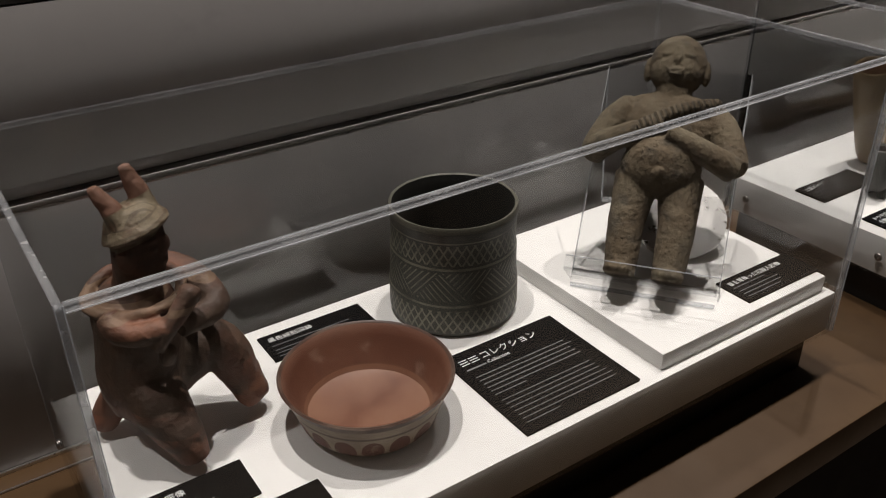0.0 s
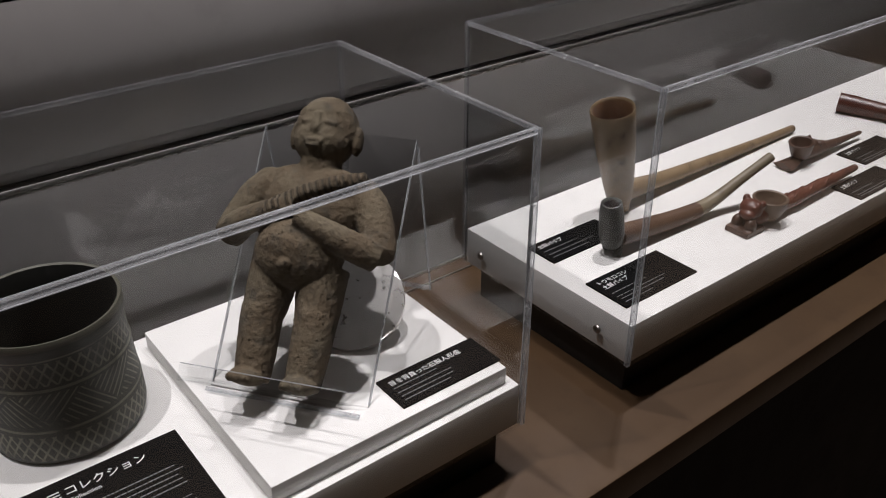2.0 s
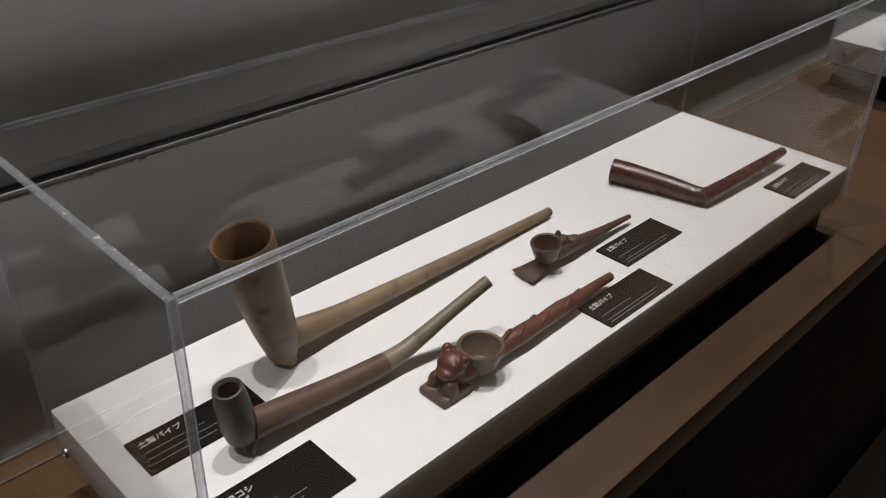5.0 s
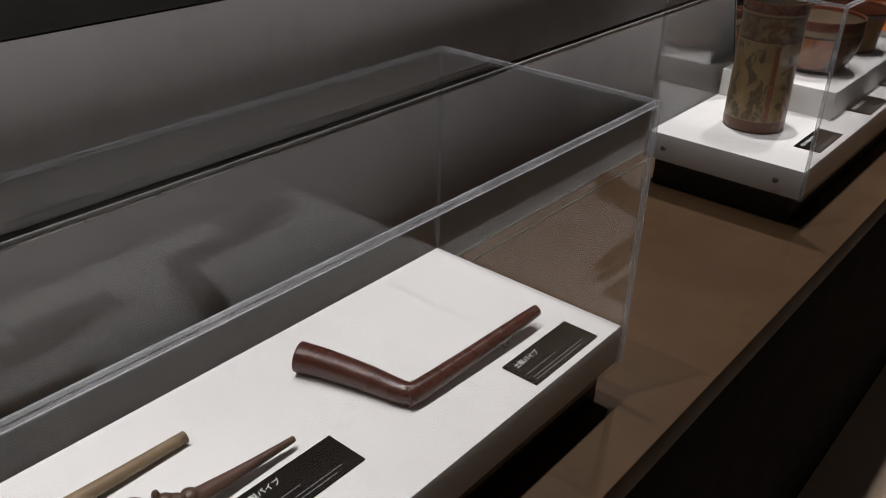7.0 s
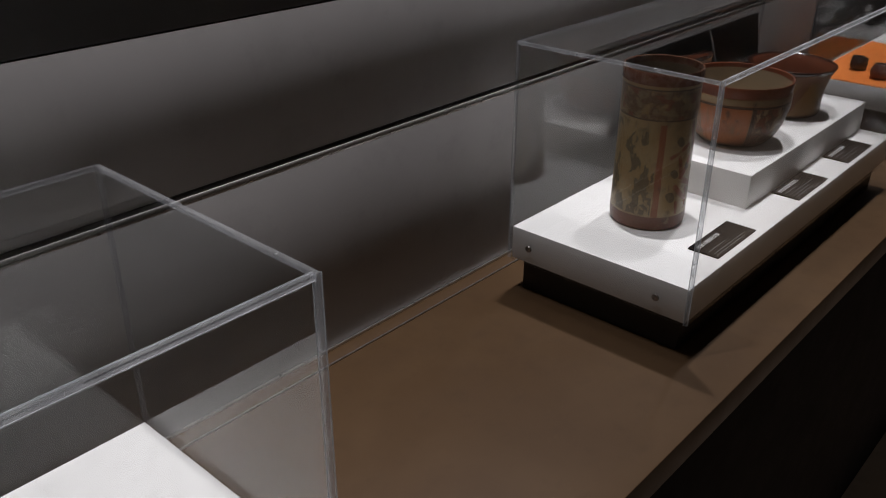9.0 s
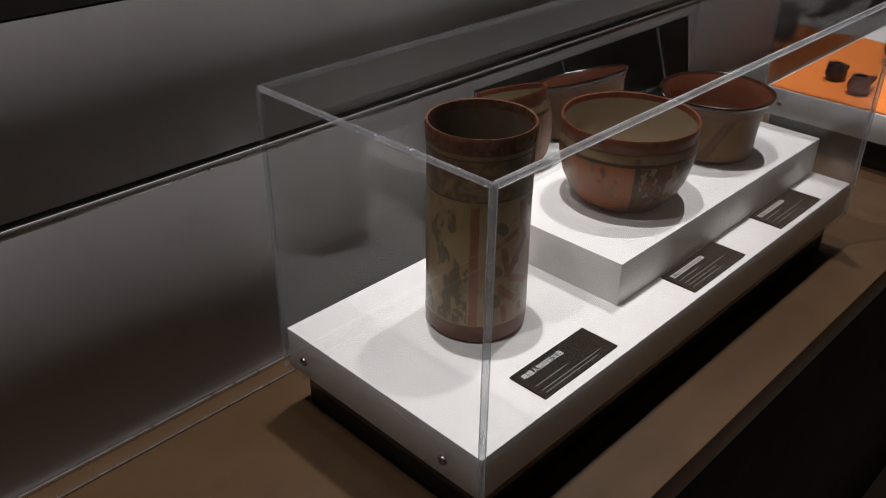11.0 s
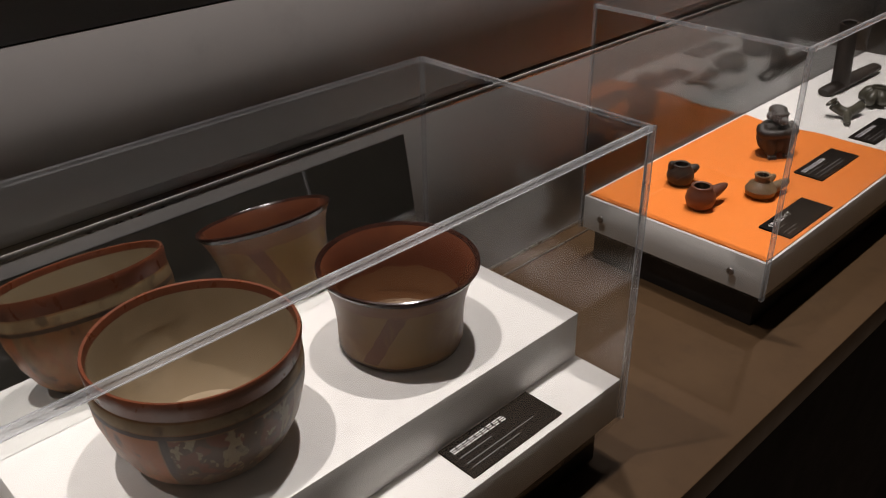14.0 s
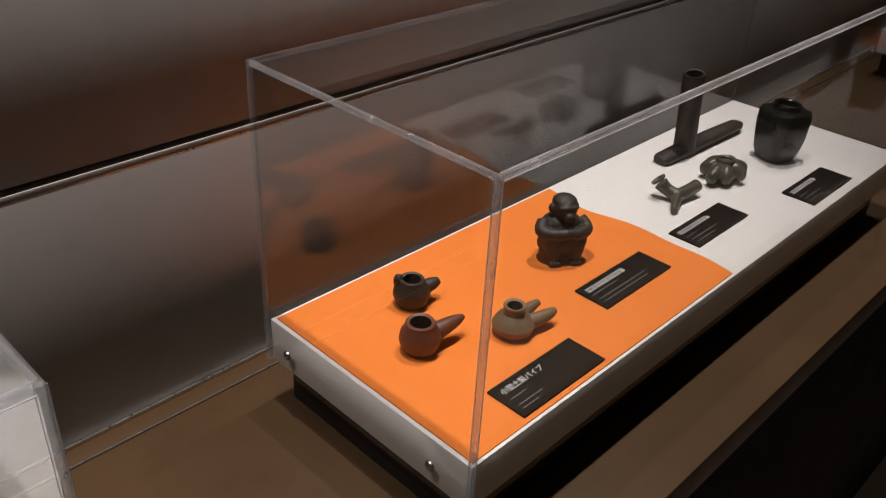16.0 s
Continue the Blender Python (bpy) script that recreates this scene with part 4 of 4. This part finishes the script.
for u0, z0, u1, z1, w_ in ((0.13, 0.116, 0.68, 0.132, 0.0030), (0.40, 0.113, 0.50, 0.085, 0.0034), (0.50, 0.085, 0.95, 0.122, 0.0044), (0.95, 0.122, 0.80, 0.162, 0.0050), (1.02, 0.140, 1.22, 0.088, 0.0042), (0.35, 0.069, 0.72, 0.048, 0.0040), (0.58, 0.078, 1.02, 0.066, 0.0042), (0.80, 0.062, 0.84, 0.032, 0.0036), (0.42, 0.044, 0.46, 0.028, 0.0030)):
    m.over((0.21, 0.060, 0.025), stroke(u, zz, u0 * 0.057, z0, u1 * 0.057, z1, w_) * m.noise(60).step(0.25, 0.5) * 0.9)
for u0, z0, w_ in ((0.33, 0.141, 0.0058), (0.20, 0.056, 0.0070), (0.24, 0.092, 0.0055), (1.10, 0.160, 0.0060), (0.66, 0.100, 0.0040)):
    m.over((0.085, 0.064, 0.036), stroke(u, zz, u0 * 0.057, z0, u0 * 0.057 + 0.003, z0 - 0.004, w_) * 0.8)
dots = m.noise(36, 3).step(0.56, 0.66) * zone
m.over((0.08, 0.042, 0.026), dots * 0.5)
side = m.noise(38, 3, stretch=(1, 1, 0.55)).gt(0.54) * body * a.lt(-0.28)
m.over((0.085, 0.068, 0.042), side * 0.8)
side = m.noise(28, 3, stretch=(1, 1, 0.5)).gt(0.56) * body * a.gt(1.35)
m.over((0.10, 0.045, 0.024), side * 0.85)
line = (z - 0.2145).abs().lt(0.001).op("MAXIMUM", (z - 0.171).abs().lt(0.001))
m.over((0.045, 0.028, 0.02), line * 0.8)
m.over((0.12, 0.04, 0.022), z.lt(0.023 ) * m.noise(40).step(0.2, 0.4))
m.worn((0.105, 0.058, 0.03), 15, 0.48, 0.70, 0.3).worn((0.045, 0.03, 0.02), 40, 0.56, 0.70, 0.45).worn((0.28, 0.215, 0.12), 60, 0.6, 0.72, 0.5)
m.bump(m.noise(140, 6), 0.0004)
m.gloss(m.noise(40) * 0.3 + 0.18)
VASE_OUT = m.m
prof = [(0.0, 0.0, 0), (0.053, 0.0, 0), (0.0562, 0.003, 0), (0.0575, 0.012, 0), (0.0570, 0.06, 0), (0.0566, 0.14, 0), (0.0568, 0.21, 0), (0.0578, 0.220, 2), (0.0585, 0.234, 2), (0.0575, 0.238, 2), (0.0552, 0.2375, 2), (0.0545, 0.228, 1), (0.053, 0.12, 1), (0.053, 0.012, 1), (0.0, 0.01, 1)]
v = new("cylinder_vase", mesh_of(lathe(prof, 96, wobble=0.01, seed=5), "cylinder_vase", [VASE_OUT, VASE_IN, VASE_RIM]))
v.matrix_basis = pose(3.1655, 0.772, TOP + 0.0003, 0, 0, 228)
v.scale = (1, 1, 1.02)
tagged(v, "tall painted cylinder vase in worn brown, buff and red", "vase")

m = Mat("painted_bowl_slip", (0.20, 0.092, 0.036), 0.3)
m.bsdf.inputs["Specular IOR Level"].default_value = 0.35
a, z = m.angle()
m.worn((0.26, 0.15, 0.07), 14, 0.42, 0.6, 0.8).worn((0.09, 0.045, 0.026), 26, 0.52, 0.66, 0.7)
brush = m.noise(60, 3, stretch=(1, 1, 0.22))
m.over((0.34, 0.105, 0.030), (a + 0.72).abs().lt(0.5) * z.between(0.008, 0.067) * brush.step(0.3, 0.5) * 0.9)
m.over((0.26, 0.085, 0.032), a.lt(-1.35) * z.between(0.012, 0.067) * brush.step(0.4, 0.6) * 0.7)
panel_mask = a.between(-0.14, 1.15) * z.between(0.006, 0.066)
m.over((0.075, 0.042, 0.026), panel_mask * 0.9)
m.over((0.165, 0.05, 0.024), panel_mask * m.noise(38, 2).gt(0.54) * 0.85)
curl = m.noise(72, 3, stretch=(1, 1, 0.8))
m.over((0.27, 0.205, 0.12), panel_mask * curl.gt(0.56) * 0.85)
m.over((0.031, 0.0217, 0.0186), (a + 0.17).abs().lt(0.035) * z.lt(0.067) * 0.9)
m.over((0.031, 0.0217, 0.0186), (z - 0.0685).abs().lt(0.0018) * 0.85)
m.over((0.24, 0.175, 0.10), z.between(0.0712, 0.0795) * m.noise(30).step(0.2, 0.45) * 0.85)
m.over((0.06, 0.03, 0.02), z.lt(0.005))
m.worn((0.075, 0.038, 0.021), 18, 0.46, 0.70, 0.5).worn((0.05, 0.032, 0.022), 48, 0.56, 0.7, 0.7)
m.bump(m.noise(140, 6), 0.0004)
m.gloss(m.noise(40) * 0.3 + 0.2)
ROUND_OUT = m.m
prof = [(0.0, 0.0, 0), (0.050, 0.0, 0), (0.057, 0.002, 0), (0.070, 0.014, 0), (0.080, 0.032, 0), (0.0865, 0.055, 0), (0.0875, 0.068, 0), (0.0868, 0.080, 0), (0.0862, 0.081, 2), (0.0872, 0.088, 2), (0.0880, 0.094, 2), (0.0870, 0.0965, 2), (0.0845, 0.096, 2), (0.083, 0.090, 1), (0.0825, 0.065, 1), (0.074, 0.03, 1), (0.055, 0.010, 1), (0.0, 0.007, 1)]
v = new("painted_bowl", mesh_of(lathe(prof, 96, wobble=0.012, seed=8), "painted_bowl", [ROUND_OUT, BOWL_IN, RIMRED]))
v.matrix_basis = pose(3.448, 0.7715, 0.9773, 0, 0, 232)
v.scale = (1, 1, 1.16)
tagged(v, "round painted bowl with a red rim and orange panels", "bowl")

m = Mat("flared_bowl_slip", (0.195, 0.102, 0.029), 0.25)
m.bsdf.inputs["Specular IOR Level"].default_value = 0.3
a, z = m.angle()
m.worn((0.155, 0.07, 0.025), 12, 0.42, 0.62, 0.85).worn((0.25, 0.155, 0.065), 22, 0.55, 0.68, 0.6)
wv = m.noise(26, 3)
smear = (a * 0.066 - z * 0.55 + wv * 0.014 + 0.012).tri(0.105).lt(0.17) * z.between(0.008, 0.062)
m.over((0.105, 0.030, 0.015), smear * m.noise(45, 3, stretch=(1, 1, 0.4)).step(0.38, 0.55) * 0.85)
m.over((0.15, 0.055, 0.024), (z + wv * 0.012).gt(0.066) * 0.8)
m.over((0.04, 0.02, 0.014), (z + wv * 0.004).lt(0.0085))
m.bump(m.noise(150, 6), 0.0003)
m.gloss(m.noise(30) * 0.25 + 0.27)
FLARE_OUT = m.m
DARKLIP = simple("dark_glossy_lip", (0.0279, 0.0112, 0.00806), (0.0496, 0.0186, 0.0124), 0.18, 30, 250, 0.0001)
prof = [(0.0, 0.0, 0), (0.055, 0.0, 0), (0.0615, 0.002, 0), (0.0635, 0.008, 0), (0.0635, 0.025, 0), (0.0655, 0.045, 0), (0.0705, 0.062, 0), (0.0765, 0.074, 2), (0.0803, 0.0785, 2), (0.0803, 0.0805, 2), (0.0785, 0.0812, 2), (0.0750, 0.0785, 1), (0.0685, 0.065, 1), (0.0615, 0.045, 1), (0.0595, 0.02, 1), (0.052, 0.009, 1), (0.0, 0.007, 1)]
v = new("flared_bowl", mesh_of(lathe(prof, 96, wobble=0.014, seed=11), "flared_bowl", [FLARE_OUT, FLARE_IN, DARKLIP]))
v.matrix_basis = pose(3.667, 0.768, 0.9773, 0, 0, 215)
v.scale = (1, 1, 1.15)
tagged(v, "flared buff bowl with a glossy red inside and dark rim", "bowl")

# ---------------------------------------------------------------- fourth case


def cloth(name, x0, x1, y0, y1, mat, label, wave):
    """A thin sheet of cloth whose far edge runs unevenly."""
    bm = bmesh.new()
    nx, ny = 40, 36
    rows = []
    for s in (0, 1):
        grid = []
        for i in range(nx + 1):
            col = []
            for j in range(ny + 1):
                y = y0 + (y1 - y0) * j / ny
                end = x1 + wave(j / ny)
                x = x0 + (end - x0) * i / nx
                lift = 0.0007 * (0.5 + 0.5 * noise.noise((x * 16, y * 16, 1.0)))
                col.append(bm.verts.new((x, y, TOP + 0.0002 + s * (0.0010 + lift))))
            grid.append(col)
        rows.append(grid)
    for s, grid in enumerate(rows):
        for i in range(nx):
            for j in range(ny):
                q = (grid[i][j], grid[i + 1][j], grid[i + 1][j + 1], grid[i][j + 1])
                bm.faces.new(q if s else q[::-1])
    a_, b_ = rows
    rim_a = [c[0] for c in a_] + a_[-1][1:] + [c[-1] for c in a_[-2::-1]] + a_[0][-2:0:-1]
    rim_b = [c[0] for c in b_] + b_[-1][1:] + [c[-1] for c in b_[-2::-1]] + b_[0][-2:0:-1]
    for n in range(len(rim_a)):
        k = (n + 1) % len(rim_a)
        bm.faces.new((rim_a[n], rim_a[k], rim_b[k], rim_b[n]))
    return tagged(new(name, mesh_of(bm, name, mat)), label, "cloth")


cloth("orange_cloth", C4[0] + 0.005, 4.622, 0.6165, 0.901, ORANGE, "bright orange cloth covering part of the white base", lambda s: 0.011 * math.sin(s * 5.2) * math.exp(-((s - 0.45) ** 2) * 8) + 0.004 * math.sin(s * 14))
cloth("rust_cloth", C5[0] + 0.004, C5[1] - 0.01, 0.614, 0.90, RUST, "rust-brown cloth covering the white base", lambda s: 0.0)

DARKPOT = clay("black_brown_clay", (0.0235, 0.0170, 0.0130), (0.0370, 0.0255, 0.0180), (0.0115, 0.0090, 0.0078), 0.58)
REDPOT = clay("small_red_clay", (0.118, 0.0403, 0.0217), (0.143, 0.0527, 0.0279), (0.0496, 0.0217, 0.0155), 0.5)
TANPOT = clay("tan_clay", (0.155, 0.0992, 0.0527), (0.186, 0.124, 0.0682), (0.0744, 0.0434, 0.0279), 0.5)
JADE = clay("grey_green_stone", (0.062, 0.0589, 0.0434), (0.0899, 0.0837, 0.062), (0.031, 0.0298, 0.0236), 0.35)
OBSIDIAN = clay("polished_black_clay", (0.00744, 0.00806, 0.00682), (0.0136, 0.0149, 0.0118), (0.00496, 0.00496, 0.00496), 0.2)
ON_CLOTH = TOP + 0.0016


def small_pipe(at, turn, prof, mats, handles, label, extra=()):
    p = thing("small_pipe", label, "pipe", at, turn, group="small pipes on the orange cloth")
    part("bowl", lathe(prof, 40, wobble=0.03, seed=at[0]), mats, p)
    for pts in handles:
        part("stem", rod(bmesh.new(), pts), mats[0], p)
    for q, size in extra:
        part("knob", blob(bmesh.new(), q, size), mats[0], p)
    return p


def round_pot(r, h, neck):
    return [(0.0, 0.0, 0), (r * 0.55, 0.0, 0), (r * 0.85, h * 0.14, 0), (r, h * 0.42, 0), (r * 0.93, h * 0.68, 0), (neck * 1.12, h * 0.86, 0), (neck * 1.1, h * 0.97, 0), (neck, h, 0), (neck * 0.78, h * 0.97, 1), (neck * 0.8, h * 0.7, 1), (r * 0.5, h * 0.3, 1), (0.0, h * 0.25, 1)]


small_pipe((4.287, 0.826, ON_CLOTH), -20, round_pot(0.0205, 0.034, 0.0125), [DARKPOT, DARKPOT], [[(0.012, 0.0, 0.017, 0.0085), (0.024, 0.001, 0.020, 0.0075), (0.033, 0.002, 0.0215, 0.0045)]], "small dark clay pipe with a short stem", [((-0.0135, 0.006, 0.030), (0.0055, 0.0055, 0.0085))])
small_pipe((4.237, 0.761, ON_CLOTH), -20, round_pot(0.0215, 0.036, 0.014), [REDPOT, DARKPOT], [[(0.013, 0.0, 0.017, 0.0105), (0.030, 0.003, 0.020, 0.0085), (0.044, 0.006, 0.022, 0.0060), (0.052, 0.008, 0.023, 0.0030)]], "small red clay pipe with a tapering stem")
small_pipe((4.331, 0.717, ON_CLOTH), -20, [(0.0, 0.0, 0), (0.014, 0.0, 0), (0.021, 0.006, 0), (0.0225, 0.013, 0), (0.018, 0.021, 0), (0.0115, 0.026, 0), (0.0105, 0.031, 0), (0.0122, 0.0345, 0), (0.0115, 0.036, 0), (0.0082, 0.035, 1), (0.0075, 0.02, 1), (0.0, 0.015, 1)], [TANPOT, DARKPOT], [[(0.010, -0.004, 0.011, 0.0095), (0.028, -0.004, 0.013, 0.0080), (0.044, -0.002, 0.015, 0.0060), (0.051, 0.0, 0.016, 0.0035)], [(0.010, 0.008, 0.013, 0.0080), (0.026, 0.013, 0.016, 0.0065), (0.040, 0.017, 0.018, 0.0040)]], "small tan clay pipe with two prongs")

bm = bmesh.new()
blob(bm, (0, 0.003, 0.030), (0.027, 0.021, 0.027))
blob(bm, (0, 0.002, 0.044), (0.0255, 0.0185, 0.014))
blob(bm, (0, -0.011, 0.024), (0.020, 0.0125, 0.020))
blob(bm, (0.001, -0.003, 0.067), (0.0145, 0.0150, 0.0135))
blob(bm, (0.001, 0.002, 0.073), (0.0150, 0.0150, 0.0085))
blob(bm, (0.002, -0.0165, 0.0610), (0.0085, 0.007, 0.0065))
blob(bm, (0.001, -0.0135, 0.0715), (0.0125, 0.005, 0.0035))
for s_ in (-1, 1):
    blob(bm, (s_ * 0.015, 0, 0.066), (0.004, 0.005, 0.006))
    blob(bm, (0.001 + s_ * 0.006, -0.0165, 0.0672), (0.0026, 0.0026, 0.002))
    rod(bm, [(s_ * 0.023, 0.001, 0.048, 0.0085), (s_ * 0.028, -0.011, 0.041, 0.0080), (s_ * 0.014, -0.0215, 0.0405, 0.0075), (s_ * -0.004, -0.0235, 0.043, 0.0065)])
    rod(bm, [(s_ * 0.017, -0.002, 0.020, 0.013), (s_ * 0.0165, -0.015, 0.030, 0.0115), (s_ * 0.0145, -0.018, 0.016, 0.0095), (s_ * 0.0135, -0.018, 0.006, 0.0080)])
    for k in range(3):
        blob(bm, (s_ * (0.0085 + 0.0050 * k), -0.0260, 0.0036), (0.0026, 0.0045, 0.0034))
statue("crouching_statue", bm, DARKPOT, pose(4.494, 0.784, ON_CLOTH, 0, 0, -32), "dark clay crouching animal figure on the orange cloth", "statue", 0.0012, 2, 0.006, 0.0012)

p = thing("clay_pipe", "black clay pipe with a tall upright tube on a flat base", "pipe", (4.884, 0.842, TOP), -3, group="clay pipes")
bm = lathe([(0.0, 0.006, 0), (0.0175, 0.006, 0), (0.0165, 0.02, 0), (0.0162, 0.08, 0), (0.0165, 0.122, 0), (0.0168, 0.131, 0), (0.0158, 0.134, 0), (0.0125, 0.133, 1), (0.0115, 0.10, 1), (0.0, 0.09, 1)], 40, wobble=0.03)
bmesh.ops.rotate(bm, cent=(0, 0, 0), matrix=Matrix.Rotation(radians(-7), 3, "Y"), verts=bm.verts)
part("bowl", bm, [DARKPOT, DARKPOT], p)
bm = bmesh.new()
tube(bm, [(-0.066, 0, 0.006), (-0.058, 0, 0.0065), (0.0, 0, 0.009), (0.08, 0, 0.011), (0.145, 0, 0.0115), (0.158, 0, 0.0105)], [0.010, 0.0150, 0.0155, 0.0145, 0.0130, 0.007], 20, 0.62)
part("stem", bm, DARKPOT, p)

p = thing("forked_pipe", "grey-green stone pipe shaped like a forked branch", "pipe", (4.728, 0.762, TOP))
p.scale = (0.88, 0.88, 0.88)
bm = bmesh.new()
rod(bm, [(-0.004, 0.028, 0.026, 0.012), (0.0, 0.018, 0.018, 0.010), (0.004, 0.0, 0.012, 0.0105)])
rod(bm, [(0.004, 0.0, 0.012, 0.0105), (0.03, -0.004, 0.014, 0.0105), (0.052, -0.006, 0.017, 0.0105)])
rod(bm, [(0.004, 0.0, 0.012, 0.010), (-0.018, -0.010, 0.009, 0.0075), (-0.036, -0.020, 0.006, 0.005)])
melt(part("body", bm, JADE, p, smooth=False), 0.0012, 2)
bm = lathe([(0.0115, 0.0), (0.0125, 0.003), (0.009, 0.0032), (0.006, 0.0)], 24)
bmesh.ops.transform(bm, matrix=Matrix.Translation((-0.0055, 0.031, 0.030)) @ Vector((-0.25, 0.6, 0.7)).to_track_quat("Z", "Y").to_matrix().to_4x4(), verts=bm.verts)
part("rim", bm, JADE, p)

p = thing("lobed_jar", "small lobed grey-green stone jar with a round mouth", "jar", (4.848, 0.757, TOP))
p.scale = (0.93, 0.93, 0.93)
bm = bmesh.new()
blob(bm, (0, 0, 0.017), (0.029, 0.024, 0.0155))
for k in range(7):
    an = 2 * math.pi * k / 7 + 0.35 + (0.12 if k % 2 else -0.08)
    r_ = 0.029 + (0.006 if k in (0, 3, 6) else 0.0)
    rod(bm, [(0.010 * math.cos(an), 0.009 * math.sin(an), 0.029, 0.005), (0.022 * math.cos(an), 0.018 * math.sin(an), 0.0245, 0.0090), (r_ * math.cos(an), 0.025 * math.sin(an), 0.017, 0.0105), (r_ * 0.95 * math.cos(an), 0.024 * math.sin(an), 0.0095, 0.0090)], 4, 14)
melt(part("body", bm, JADE, p, smooth=False), 0.0012, 2)
part("mouth", lathe([(0.0145, 0.026), (0.0150, 0.034), (0.0135, 0.0365), (0.0105, 0.035), (0.0095, 0.024), (0.0, 0.023)], 32), JADE, p)

p = thing("black_jar", "polished black clay jar with flattened sides", "jar", (4.984, 0.742, TOP))
p.scale = (0.82, 0.88, 0.83)
bm = lathe([(0.0, 0.0), (0.028, 0.0), (0.0345, 0.005), (0.0385, 0.02), (0.0425, 0.045), (0.0445, 0.072), (0.0440, 0.088), (0.0410, 0.0955), (0.032, 0.0985), (0.024, 0.0985)], 96)
for v_ in bm.verts:
    an = math.atan2(v_.co.y, v_.co.x) + 0.35
    rr = math.hypot(v_.co.x, v_.co.y)
    facet = 1 / max(abs(math.cos(an)), abs(math.sin(an)), 0.86 * abs(math.cos(an - math.pi / 4)), 0.86 * abs(math.sin(an - math.pi / 4)))
    k = 1 + (facet * 0.93 - 1) * min(1, rr / 0.03) * min(1, v_.co.z / 0.01) + 0.03 * noise.noise(v_.co * 30)
    v_.co.x *= k
    v_.co.y *= k * 0.9
part("body", bm, OBSIDIAN, p)
part("mouth", lathe([(0.027, 0.095), (0.0235, 0.099), (0.0225, 0.104), (0.024, 0.108), (0.0215, 0.109), (0.0185, 0.106), (0.0185, 0.06), (0.0, 0.055)], 48), OBSIDIAN, p)
